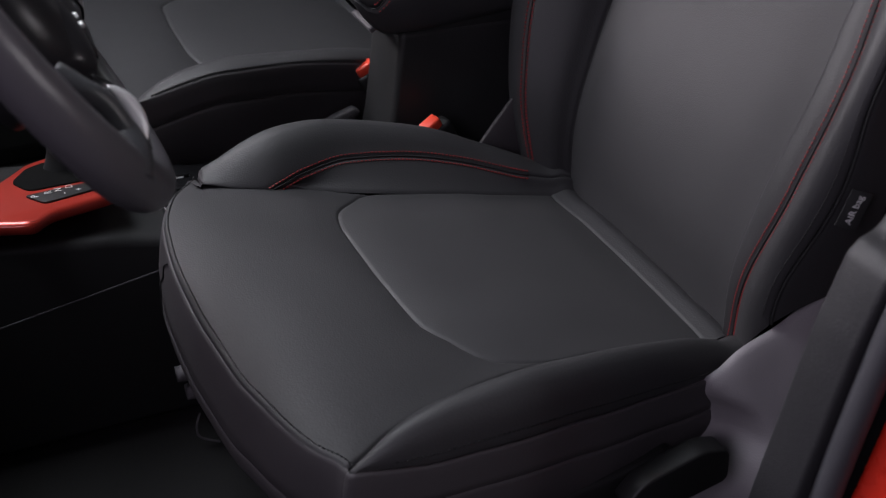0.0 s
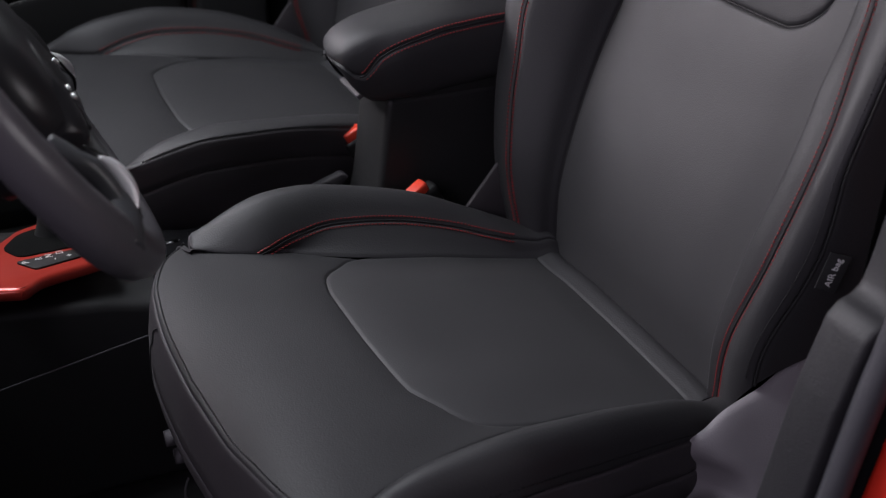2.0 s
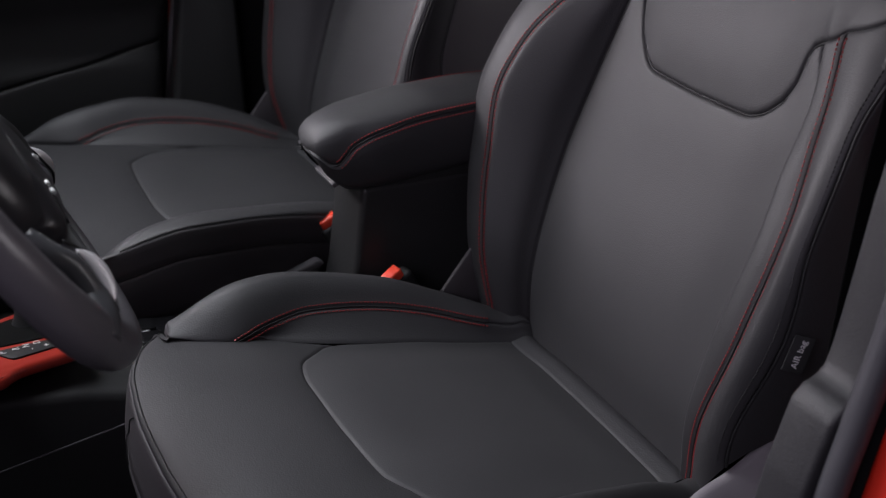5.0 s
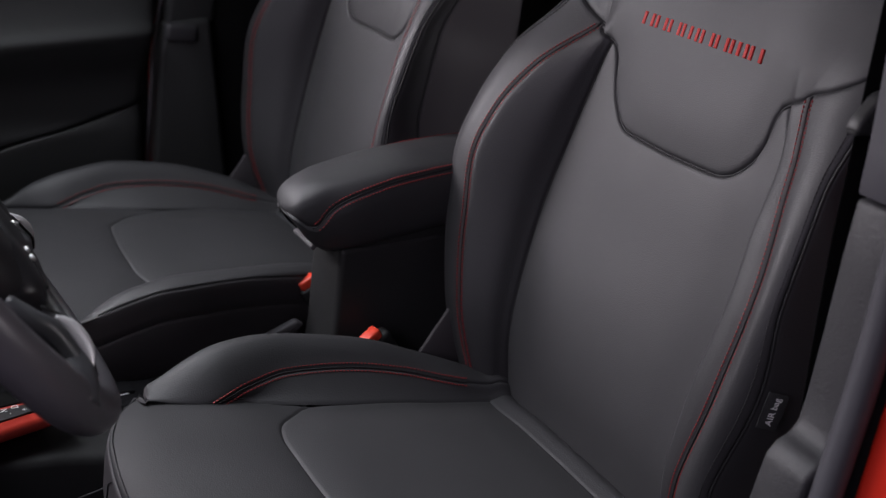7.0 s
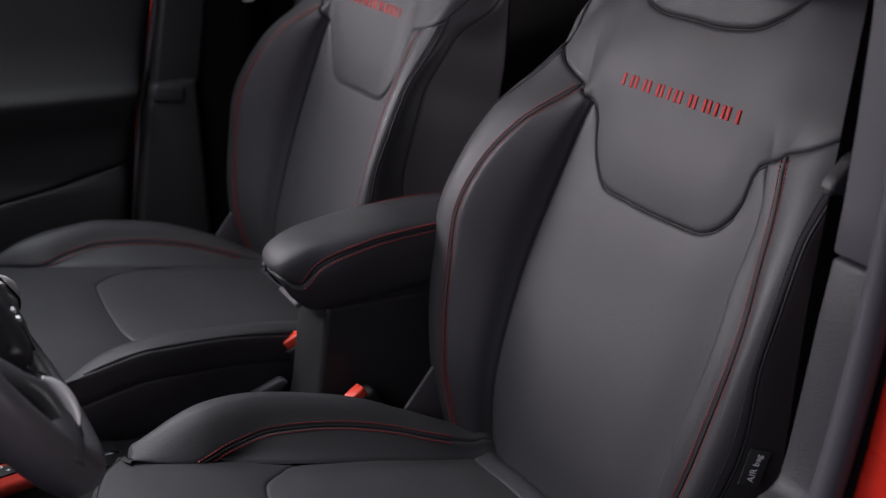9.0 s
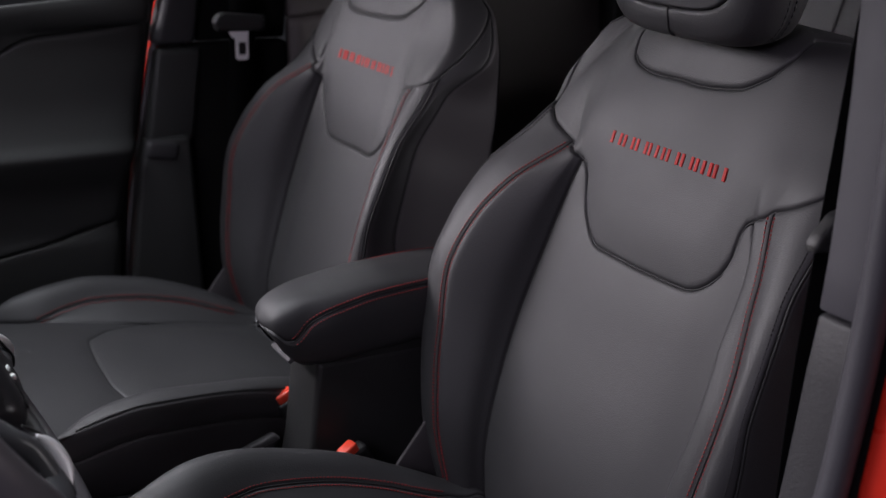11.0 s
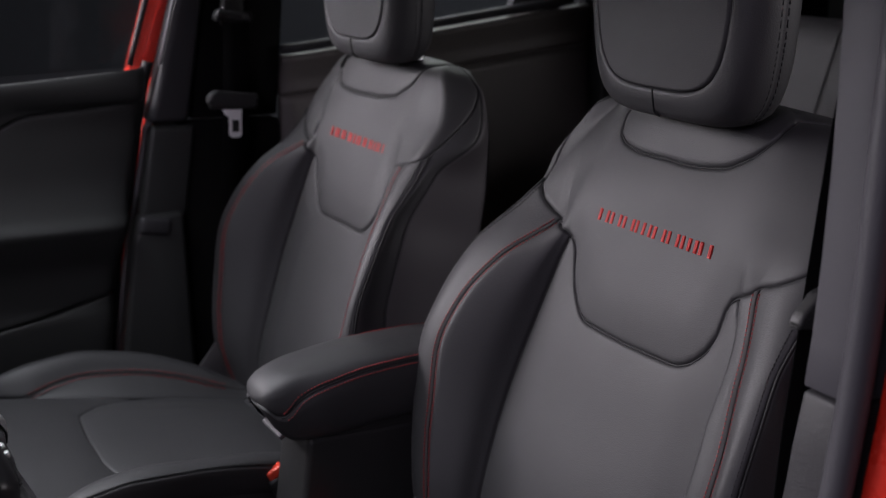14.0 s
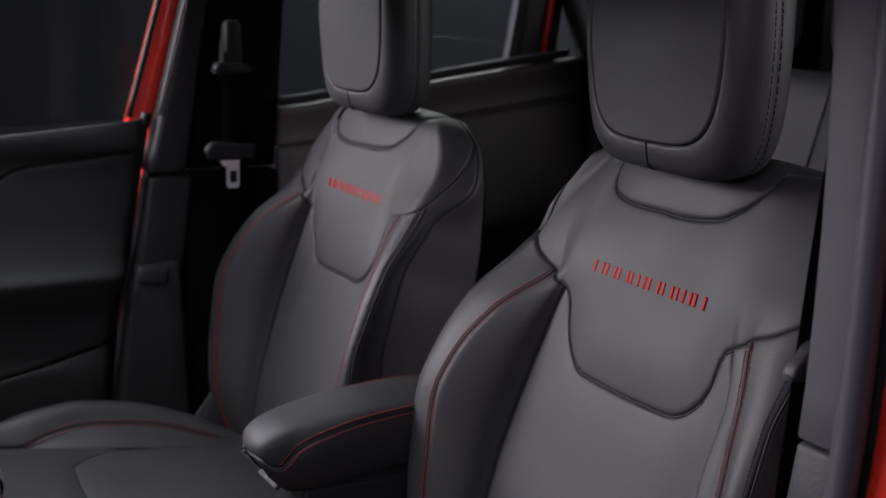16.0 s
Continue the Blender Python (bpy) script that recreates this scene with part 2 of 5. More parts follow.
def prism_bm(outline, a, b, axis="x", bevel=0.004, seg=3):
    """An outline in the plane across the axis, thickened from a to b."""
    put = {"x": lambda p, d: (d, p[0], p[1]), "y": lambda p, d: (p[0], d, p[1]), "z": lambda p, d: (p[0], p[1], d)}[axis]
    bm = bmesh.new()
    f = bm.faces.new([bm.verts.new(put(p, a)) for p in outline])
    ext = bmesh.ops.extrude_face_region(bm, geom=[f])
    shift = Vector(put((0, 0), b - a))
    bmesh.ops.translate(bm, vec=shift, verts=[g for g in ext["geom"] if isinstance(g, bmesh.types.BMVert)])
    bmesh.ops.recalc_face_normals(bm, faces=bm.faces)
    if bevel:
        bmesh.ops.bevel(bm, geom=bm.edges[:], offset=bevel, segments=seg, profile=0.5, affect="EDGES")
    return bm


def rounded(points, r=0.02, n=5):
    """A polygon with its corners rounded."""
    out = []
    for i, p in enumerate(points):
        a, b = Vector(points[i - 1]), Vector(points[(i + 1) % len(points)])
        p = Vector(p)
        k = min(r, (a - p).length * 0.45, (b - p).length * 0.45)
        s, e = p + (a - p).normalized() * k, p + (b - p).normalized() * k
        for j in range(n + 1):
            t = j / n
            out.append(tuple((1 - t) ** 2 * s + 2 * t * (1 - t) * p + t * t * e))
    return out


# ---- front seats ----
def basis(knots):
    """Weights of a smooth line through values at fixed knots."""
    k = np.array(knots, float)

    def f(u):
        u = np.clip(np.asarray(u, float), k[0], k[-1])
        i = np.clip(np.searchsorted(k, u) - 1, 0, len(k) - 2)
        h = k[i + 1] - k[i]
        t = (u - k[i]) / h
        w = np.zeros(u.shape + (len(k),))
        eye = np.eye(len(k))
        w += (2 * t**3 - 3 * t**2 + 1)[..., None] * eye[i] + (3 * t**2 - 2 * t**3)[..., None] * eye[i + 1]
        lo, hi = np.maximum(i - 1, 0), np.minimum(i + 2, len(k) - 1)
        m0 = (eye[i + 1] - eye[lo]) / (k[i + 1] - k[lo])[..., None]
        m1 = (eye[hi] - eye[i]) / (k[hi] - k[i])[..., None]
        w += ((t**3 - 2 * t**2 + t) * h)[..., None] * m0 + ((t**3 - t**2) * h)[..., None] * m1
        return w

    return f


RECLINE = radians(17.5)
U_SEAM, U_STITCH, U_PIPE, U_SIDE, U_END = 0.165, 0.25, 0.292, 0.352, 0.42
BACK_W = basis((0, 0.09, U_SEAM, 0.188, 0.232, U_STITCH, 0.270, U_PIPE, U_SIDE, U_END))
back_xi = curve((-0.05, 0, 0.1, 0.25, 0.35, 0.42, 0.46, 0.55, 0.62, 0.70), (0.148, 0.15, 0.158, 0.166, 0.158, 0.148, 0.138, 0.13, 0.112, 0.05))
back_xs = curve((-0.05, 0.05, 0.1, 0.19, 0.27, 0.35, 0.41, 0.445, 0.475, 0.50, 0.525, 0.55, 0.59, 0.62, 0.65, 0.70), (0.195, 0.205, 0.212, 0.226, 0.231, 0.224, 0.210, 0.199, 0.190, 0.199, 0.206, 0.203, 0.183, 0.160, 0.128, 0.06))
back_xp = curve((-0.05, 0, 0.1, 0.19, 0.27, 0.35, 0.42, 0.5, 0.55, 0.60, 0.64, 0.66, 0.70), (0.232, 0.240, 0.256, 0.272, 0.279, 0.277, 0.267, 0.249, 0.236, 0.211, 0.180, 0.148, 0.075))
back_ws = curve((-0.05, 0, 0.06, 0.10, 0.19, 0.27, 0.35, 0.41, 0.45, 0.48, 0.52, 0.58, 0.66), (0.02, 0.030, 0.044, 0.053, 0.063, 0.066, 0.058, 0.042, 0.028, 0.017, 0.008, -0.006, -0.016))
back_wp = curve((-0.05, 0, 0.1, 0.27, 0.35, 0.4, 0.48, 0.55, 0.62, 0.70), (0.002, 0.010, 0.030, 0.042, 0.032, 0.022, 0.002, -0.016, -0.032, -0.036))


side_deep = curve((-0.10, 0.2, 0.35, 0.5, 0.56, 0.60, 0.64, 0.70), (1.5, 1.4, 1.2, 0.78, 0.55, 0.36, 0.16, 0.10))


BACK_KNOTS = (0, 0.1, 0.2, 0.3, 0.4, 0.48, 0.55, 0.62)
SHIELD_KNOTS = (0, 0.074, 0.113, 0.137, U_SEAM, U_STITCH, U_PIPE, 0.322, U_SIDE)
NECK_KNOTS = (0, 0.08, 0.122, 0.15, 0.2)


def flank(shield, neck, steep=0.0, fall=0.0, crest=0.05, **stations):
    """One half of a backrest: by how many millimetres its padding departs from the plain form, from the crease upwards.
    steep: 1 where the bolster rises like a wall from its seam to a flat crest. fall: how far the shoulder's end drops.
    crest: how high the cover bows over the top."""
    half = {k: curve(BACK_KNOTS, np.array(v) / 1000) for k, v in stations.items()}
    half["shield"] = curve(SHIELD_KNOTS, np.array(shield) / 1000)
    half["neck"] = curve(NECK_KNOTS, np.array(neck) / 1000)
    half["steep"], half["fall"], half["crest"] = steep, fall, crest
    return half


# each seat: the half towards lower x, then the half towards higher x
DRIVER_BACK = (
    flank(
        steep=1.0,
        xi=(7.1, 14.9, 19, 25, 17, 6, 4, 4),
        xs=(-28.6, -13, -2.9, -3.7, -13.5, -18, -16.1, -11.8),
        xp=(-17.2, -17.2, -13, -21, -24.6, -13.6, -5.5, 2.3),
        ws=(-21.2, -25.4, -20.1, -22.3, -21.1, -10.7, -0.4, 9.1),
        wp=(-8.5, -9.6, -12.4, -1.4, 4.7, -1.3, -1.4, -1.3),
        side_x=(0.6, 0.1, -0.6, -1.4, -2.4, -3.5, -4.2, -4.2),
        side_w=(-0.5, -0, 0.5, 1.2, 2, 2.8, 3.2, 3.1),
        end_x=(0, 0, 0, 0, 0, 0, 0, 0),
        end_w=(0, 0, 0, 0, 0, 0, 0, 0),
        shield=(-1.0, 0.3, 4, 5, -3, -7, 6, 0, 0),
        neck=(-4.3, 2.5, 11.7, 16, 4),
    ),
    flank(
        xi=(23, 10.8, 11.1, 8.2, 6.5, 11.3, 14.9, 20.1),
        xs=(-3.2, -3.8, 3.1, 10.5, 1.8, -14, -9, 6.8),
        xp=(7.4, 12.7, 18.9, 24.2, 21.7, 4.5, -7.1, -9.2),
        ws=(10.7, 2.6, 4.7, 12.6, 5.6, -18.9, -32.4, -40.9),
        wp=(-0.1, 5.6, 12.7, 19.7, 19.4, 4.6, -3.2, -2.6),
        side_x=(3, -0.5, -4.5, -7.9, -6.7, 4.4, 21.8, 20.4),
        side_w=(9.6, 5.8, 0.4, -7.1, -11.7, 0.9, 23.7, 20.1),
        end_x=(-0.9, -0.1, 0.9, 2.2, 3.3, 3.4, -1.4, -6),
        end_w=(-1.3, -0.2, 1.2, 3.1, 4.7, 4.7, -2.3, -9.2),
        shield=(-0.7, 0.7, 8.8, 4, -4.3, -8.9, -3.3, -3.6, -0),
        neck=(-0.9, -3.5, -5.5, -8, 24),
    ),
)
PASSENGER_BACK = (
    flank(
        fall=0.0,
        crest=0.034,
        xi=(1.4, 0.2, -1.3, -3.1, -5.3, -6.9, -6.7, -6.2),
        xs=(1.9, 1.5, 0.7, -1.2, -4.1, -5.8, -6.4, -6.4),
        xp=(0.6, -6.9, -14.5, -22.3, -24.5, -18.3, -16.3, -22.1),
        ws=(-3.7, -3, -1.9, 0.6, 4.4, 6.5, 7.5, 7.6),
        wp=(-6.9, 2.8, 12.8, 24.7, 28.2, 17.4, 14.3, 24.4),
        side_x=(17.6, 7.3, -3, -11.6, -13.2, -4.2, 23.6, 23.3),
        side_w=(-14.5, -5.1, 4.6, 14, 16.5, 14.5, -19, -32),
        end_x=(15, 9.1, 3.2, -2.1, -4.4, 0.4, 6.8, 14.7),
        end_w=(-80.9, -75.7, -70.4, -63, -53.9, -35.6, -26, -34),
        shield=(-0.1, -4.8, -0.5, 7.8, 11.6, 2.9, -8, 8, 20),
        neck=(-10, -4, 4, 3, 1),
    ),
    flank(
        xi=(-2.6, -2.3, -1.4, 3, 9.1, 18.5, 29.7, 41.2),
        xs=(-1.2, -1.3, -3.1, -2, -5.9, -20.5, -20.5, -17.8),
        xp=(8.1, 12.6, 16.7, 17.8, 11.4, 1, -7.2, -15.6),
        ws=(-9.8, 0.1, 10, 22.8, 16.2, -14.1, -29.4, -40.9),
        wp=(2.9, 4.8, 6.8, 7, 3.1, 0.8, 9.4, 20.3),
        side_x=(-1.7, 0.6, 3, 5.2, 6.4, 5.7, 3.5, -0.6),
        side_w=(-3.5, 1.3, 6.3, 10.9, 14, 14.1, 9.8, 1.2),
        end_x=(-0.2, -0.1, 0.1, 0.3, 0.6, 0.7, 0.3, 0.3),
        end_w=(-0.4, -0.2, 0.1, 0.8, 1.5, 1.6, 0.6, 0.6),
        shield=(-6.2, -3.7, 5.4, -11.2, -15.9, -15.6, 0.5, -0.1, 0),
        neck=(-10, -14, -18, -23, -13),
    ),
)


def back_shape(u, v, form):
    """The backrest's front: u across along the cover, v up from the seat's crease."""
    u, v = np.broadcast_arrays(np.asarray(u, float), np.asarray(v, float))
    a, vc = BACK_W(np.abs(u)), np.clip(v, 0, BACK_KNOTS[-1])
    d = {k: np.where(u < 0, form[0][k](vc), form[1][k](vc)) for k in ("xi", "xs", "xp", "ws", "wp", "side_x", "side_w", "end_x", "end_w")}
    ease = 1 - np.clip((v - 0.62) / 0.08, 0, 1)
    for key in ("side_x", "end_x", "side_w"):
        d[key] = d[key] * ease
    xi, xs, xp, ws, wp = back_xi(v) + d["xi"], back_xs(v) + d["xs"], back_xp(v) + d["xp"], back_ws(v) + d["ws"], back_wp(v) + d["wp"]
    deep, o, st = side_deep(v), np.zeros_like(v), np.where(u < 0, form[0]["steep"], form[1]["steep"]) * (1 - np.clip((v - 0.34) / 0.12, 0, 1))
    k1, k2, h1, h2 = 0.27 - 0.17 * st, 0.8 - 0.25 * st, 0.40 + 0.35 * st, 0.945 + 0.085 * st
    xr = [o, xi * 0.55, xi, xi + (xs - xi) * k1, xi + (xs - xi) * k2, xs, xs + (xp - xs) * 0.55, xp, xp + 0.004 + d["side_x"], xp - 0.010 + d["end_x"]]
    wr = [o, o, o + 0.003, 0.004 + ws * h1, ws * h2, ws, ws * 0.75 + wp * 0.25 + 0.008, wp, wp - 0.046 * deep + d["side_w"], wp - 0.098 * deep + d["end_w"]]
    # the bolsters flow out into one even bow across the shoulders
    flow = np.clip((v - 0.47) / 0.09, 0, 1)
    flow = flow * flow * (3 - 2 * flow)
    for i in range(1, 7):
        wr[i] = wr[i] + (wp * (xr[i] / np.maximum(xp, 0.02)) ** 2 - wr[i]) * flow
    x, w = (a * np.stack(xr, -1)).sum(-1), (a * np.stack(wr, -1)).sum(-1)
    w = w + 0.010 * np.exp(-(((v - 0.17) / 0.11) ** 2)) * np.exp(-((u / 0.13) ** 4))
    w = w - 0.036 * np.exp(-((np.maximum(v + 0.02, 0) / 0.075) ** 2))
    turn = np.clip((v - 0.61) / 0.05, 0, 2.2)
    end = np.clip((np.abs(u) - 0.19) / 0.16, 0, 1) * np.clip((v - 0.50) / 0.15, 0, 1)
    up = np.minimum(v, 0.61) + form[0]["crest"] * np.sin(turn) - np.where(u < 0, form[0]["fall"], form[1]["fall"]) * end * end * (3 - 2 * end)
    w = w - 0.05 * (1 - np.cos(turn))
    x = x * np.sign(u)
    return np.stack([x, -up * math.sin(RECLINE) + w * math.cos(RECLINE), up * math.cos(RECLINE) + w * math.sin(RECLINE)], -1)


_shield = curve((0, 0.074, 0.094, 0.113, 0.127, 0.137, 0.15, U_SEAM, 0.21, U_STITCH, 0.27, U_PIPE, 0.322, U_SIDE), (0.368, 0.369, 0.374, 0.388, 0.407, 0.431, 0.452, 0.463, 0.472, 0.484, 0.496, 0.516, 0.555, 0.60))
_neck = curve((0, 0.08, 0.122, 0.15, 0.175, 0.20, U_STITCH, U_PIPE), (0.576, 0.578, 0.585, 0.598, 0.618, 0.634, 0.648, 0.66))


def line_on(base, key, end, form):
    """A seam across the backrest, as a function of u."""
    def f(u):
        u = np.asarray(u, float)
        a = np.minimum(np.abs(u), end)
        # the two halves meet evenly at the middle
        mid = 0.5 * (form[0][key](a) + form[1][key](a))
        side = np.where(u < 0, form[0][key](a), form[1][key](a))
        k = np.clip(np.abs(u) / 0.05, 0, 1)
        return base(np.abs(u)) + mid + (side - mid) * k * k * (3 - 2 * k)
    return f


_low = curve((0.2, U_STITCH, U_PIPE, U_SIDE, U_END), (-0.09, -0.03, 0.06, 0.105, 0.13))


def low_line(u):
    return _low(np.abs(u))


def level(value):
    return lambda u: np.full_like(np.asarray(u, float), value)


TILT = radians(11.0)
C_SEAM, C_STITCH, C_OUT = 0.16, 0.185, 0.27
CUSH_W = basis((0, 0.085, C_SEAM, C_STITCH, 0.207, 0.228, 0.25, C_OUT))
cush_xi = curve((-0.06, 0, 0.1, 0.19, 0.28, 0.33, 0.37, 0.41, 0.47), (0.148, 0.15, 0.155, 0.163, 0.183, 0.200, 0.217, 0.240, 0.252))
cush_dx = curve((-0.06, 0.03, 0.11, 0.18, 0.25, 0.30, 0.33, 0.345, 0.5), (0.012, 0.018, 0.034, 0.040, 0.033, 0.018, 0.005, 0.0, 0.0))
cush_ws = curve((-0.06, 0.03, 0.11, 0.18, 0.25, 0.30, 0.33, 0.345, 0.5), (0.005, 0.015, 0.025, 0.029, 0.026, 0.016, 0.005, 0.0, 0.0))
cush_xc = curve((-0.06, 0.05, 0.15, 0.25, 0.35, 0.40, 0.47), (0.185, 0.205, 0.228, 0.24, 0.243, 0.248, 0.256))
cush_wc = curve((-0.06, 0, 0.08, 0.18, 0.27, 0.33, 0.37, 0.40, 0.47), (0.022, 0.036, 0.054, 0.061, 0.060, 0.050, 0.036, 0.022, 0.012))
cush_xo = curve((-0.06, 0.0, 0.08, 0.19, 0.28, 0.35, 0.40, 0.43, 0.47), (0.205, 0.218, 0.24, 0.262, 0.272, 0.268, 0.260, 0.256, 0.26))
cush_wo = curve((-0.06, 0.0, 0.08, 0.19, 0.28, 0.37, 0.41, 0.47), (0.004, 0.006, 0.005, 0.001, 0.004, 0.010, 0.013, 0.014))
crown = curve((-0.07, -0.045, -0.02, 0.0, 0.1, 0.19, 0.28, 0.36, 0.41, 0.44, 0.462, 0.475), (-0.03, -0.004, 0.007, 0.0, 0.0, -0.005, -0.011, -0.019, -0.027, -0.036, -0.048, -0.062))
_front = curve((0, 0.06, 0.1, 0.13, C_SEAM, 0.2, 0.235, C_OUT), (0.472, 0.469, 0.458, 0.442, 0.421, 0.4195, 0.418, 0.413))
crest_out = curve((-0.06, 0.0, 0.1, 0.2, 0.25, 0.3, 0.35, 0.38, 0.42), (0.020, 0.018, 0.012, 0.0055, 0.005, 0.009, 0.010, 0.011, 0.027))
crest_in = curve((-0.06, 0.0, 0.08, 0.25, 0.35, 0.38, 0.42), (0.0, 0.003, 0.006, 0.006, 0.007, 0.011, 0.020))
rim_out = curve((-0.06, 0.0, 0.2, 0.25, 0.3, 0.35, 0.38, 0.42), (0.0, 0.0, 0.0, 0.005, 0.0125, 0.021, 0.021, 0.016))
rim_in = curve((-0.06, 0.0, 0.1, 0.2, 0.3, 0.35, 0.38, 0.42), (0.010, 0.020, 0.037, 0.050, 0.040, 0.022, 0.008, -0.008))
rim_driver = curve((-0.06, 0.0, 0.1, 0.2, 0.3, 0.35, 0.38, 0.42), (0.005, 0.009, 0.016, 0.022, 0.010, -0.006, -0.014, -0.020))
corner_drop = curve((-0.06, 0.2, 0.3, 0.35, 0.415, 0.47), (0.0, 0.0, 0.004, 0.008, 0.012, 0.012))
_insert = curve((0, 0.075, 0.105, 0.125, 0.142, 0.153, C_SEAM), (0.286, 0.285, 0.282, 0.275, 0.261, 0.243, 0.22))


CUSH_KNOTS = (0, 0.08, 0.16, 0.24, 0.32, 0.38, 0.44)
NOSE_KNOTS = (0, 0.06, 0.1, 0.13, C_SEAM, 0.2, C_OUT)
PAD_KNOTS = (0, 0.075, 0.105, 0.142, C_SEAM)


def cushion_half(nose, pad, **stations):
    """One half of a cushion: by how many millimetres it departs from the plain form, from the crease forwards."""
    half = {k: curve(CUSH_KNOTS, np.array(v) / 1000) for k, v in stations.items()}
    half["nose"], half["pad"] = curve(NOSE_KNOTS, np.array(nose) / 1000), curve(PAD_KNOTS, np.array(pad) / 1000)
    return half


# inboard half, outboard half
CUSHION = (
    cushion_half((-0.9, 1.2, 0.1, -7.7, -21.1, -18.8, -12.2), (8.6, 9.1, 4.6, -3.4, 7.6),
        xi=(7.2, 6.6, 6, 6, 16.3, 25.5, 28.7), xs=(3.7, 2.4, 1.9, 1.9, -1, -4.1, -6.7), xc=(-3.1, -1, 2.1, 4.4, 6.2, 8.1, 8.9), xo=(-1.2, -0.4, 1, 1.9, 2.6, 3.4, 3.7), ws=(5.1, 1.7, 0.1, 0.8, -0.9, -2.8, -4.2), wc=(-8.8, -6.3, -0.5, 4, 6.5, 9.4, 10.9), wo=(-1.2, -0.8, 0.1, 0.7, 1.1, 1.5, 1.6)),
    cushion_half((-0.9, -4.7, -6.3, -5.7, -5.7, -3.6, -1.1), (8.6, 1.3, -16.1, -30.1, -44),
        xi=(16.9, 11.3, 7.6, 6.6, 8, 6, 4), xs=(-2.4, -0, 2.2, 3.9, 6.1, 6.8, 6.4), xc=(-0.8, 1.9, 4.3, 5.8, 6.3, 5.2, 3.5), xo=(0.4, 0, -0.5, -1.9, -2.7, -0.4, 1.6), ws=(-18.2, -11.5, -6.8, -4, -2.9, -1.6, -0), wc=(1.9, -1.1, -3.9, -5.5, -6.4, -5.4, -3.8), wo=(1.7, 1.9, 1.9, 1.9, -0.2, -3.5, -5.9)),
)
cushion_sag = curve(CUSH_KNOTS, np.array((-5.5, -4.4, -0.8, 1.2, 3.9, 5.6, 2.7)) / 1000)


def cush_surf(u, v, out=-1, k=1.0):
    """The cushion's top: u across along the cover, v forward from the crease."""
    u, v = np.broadcast_arrays(np.asarray(u, float), np.asarray(v, float))
    a, vc, outboard = CUSH_W(np.abs(u)), np.clip(v, 0, CUSH_KNOTS[-1]), u * out > 0
    d = {key: k * np.where(outboard, CUSHION[1][key](vc), CUSHION[0][key](vc)) for key in ("xi", "xs", "xc", "xo", "ws", "wc", "wo")}
    xi, xs, xc, xo = cush_xi(v) + d["xi"], cush_xi(v) + cush_dx(v) + d["xs"], cush_xc(v) + d["xc"], cush_xo(v) + d["xo"]
    fall = corner_drop(v)
    ws, wc = cush_ws(v) - fall + d["ws"], cush_wc(v) - np.where(outboard, crest_out(v), crest_in(v)) + d["wc"]
    wo = cush_wo(v) + np.where(outboard, -rim_out(v), rim_in(v) if out > 0 else rim_driver(v)) + d["wo"]
    # the inboard bolster runs out to nothing at its front end
    runout = 1 - 0.90 * k * np.where(outboard, 0, np.clip((v - 0.315) / 0.10, 0, 1) ** 2)
    ws, wc, wo = ws * runout, wc * runout, wo * runout
    o = np.zeros_like(v)
    x = (a * np.stack([o, xi * 0.53, xi, xs, xs + (xc - xs) * 0.5, xc, xc + (xo - xc) * 0.72, xo], -1)).sum(-1)
    w = (a * np.stack([o + 0.004, o + 0.003 - 0.3 * fall, o - fall, ws, ws + (wc - ws) * 0.72, wc, wc + (wo - wc) * 0.38, wo], -1)).sum(-1) + crown(v) + k * cushion_sag(vc)
    return np.stack([x * np.sign(u), v * math.cos(TILT) - w * math.sin(TILT), v * math.sin(TILT) + w * math.cos(TILT)], -1)


_fuller = curve((0, 0.06, 0.1, 0.13, C_SEAM, 0.2, C_OUT), (0.0, 0.0, 0.005, 0.010, 0.014, 0.007, 0.0))


def nose_line(u, out, k=1.0):
    u = np.asarray(u, float)
    a = np.abs(u)
    return _front(a) + np.where(u * out < 0, _fuller(a), 0.0) + k * np.where(u * out > 0, CUSHION[1]["nose"](a), CUSHION[0]["nose"](a))


def insert_line(u, out):
    a = np.minimum(np.abs(u), C_SEAM)
    return _insert(a) + np.where(np.asarray(u) * out > 0, CUSHION[1]["pad"](a), CUSHION[0]["pad"](a))


SEWN, PULLED, PIPED, SOFT = (0.0016, 0.0022), (0.0034, 0.0055), (0.0014, 0.0022), (0.0060, 0.012, 0.25)


def loop_mesh(rings):
    """Closed rings of equal length, joined one to the next, both ends capped."""
    n = len(rings[0])
    verts = [p for r in rings for p in r]
    faces = [(i * n + k, i * n + (k + 1) % n, (i + 1) * n + (k + 1) % n, (i + 1) * n + k) for i in range(len(rings) - 1) for k in range(n)]
    return verts, faces + [tuple(range(n)), tuple(range((len(rings) - 1) * n, len(rings) * n))]


def squircle(a, b, y, power=5.5, n=72, low=0.0):
    out = []
    for k in range(n):
        t = 2 * math.pi * k / n
        c, s = math.cos(t), math.sin(t)
        r = (abs(c) ** power + abs(s) ** power) ** (-1 / power)
        x, z = a * r * c, b * r * s
        x *= 1 - low * max(0.0, min(1.0, (0.15 - z / max(b, 1e-6)) / 1.1)) ** 1.5
        out.append((x, y, z))
    return out


def seam_line(surf, path, parent, flip=1, radius=0.0011, sink=0.0006):
    """Dark cord where two panels of the cover meet, coloured for the groove's shade."""
    path = np.array(path, float)
    p = surf(path[:, 0], path[:, 1]) - normals(surf, path[:, 0], path[:, 1]) * flip * sink
    return mesh_part("seam", *tube_mesh([Vector(q) for q in p], radius, 6), SEAM, parent)


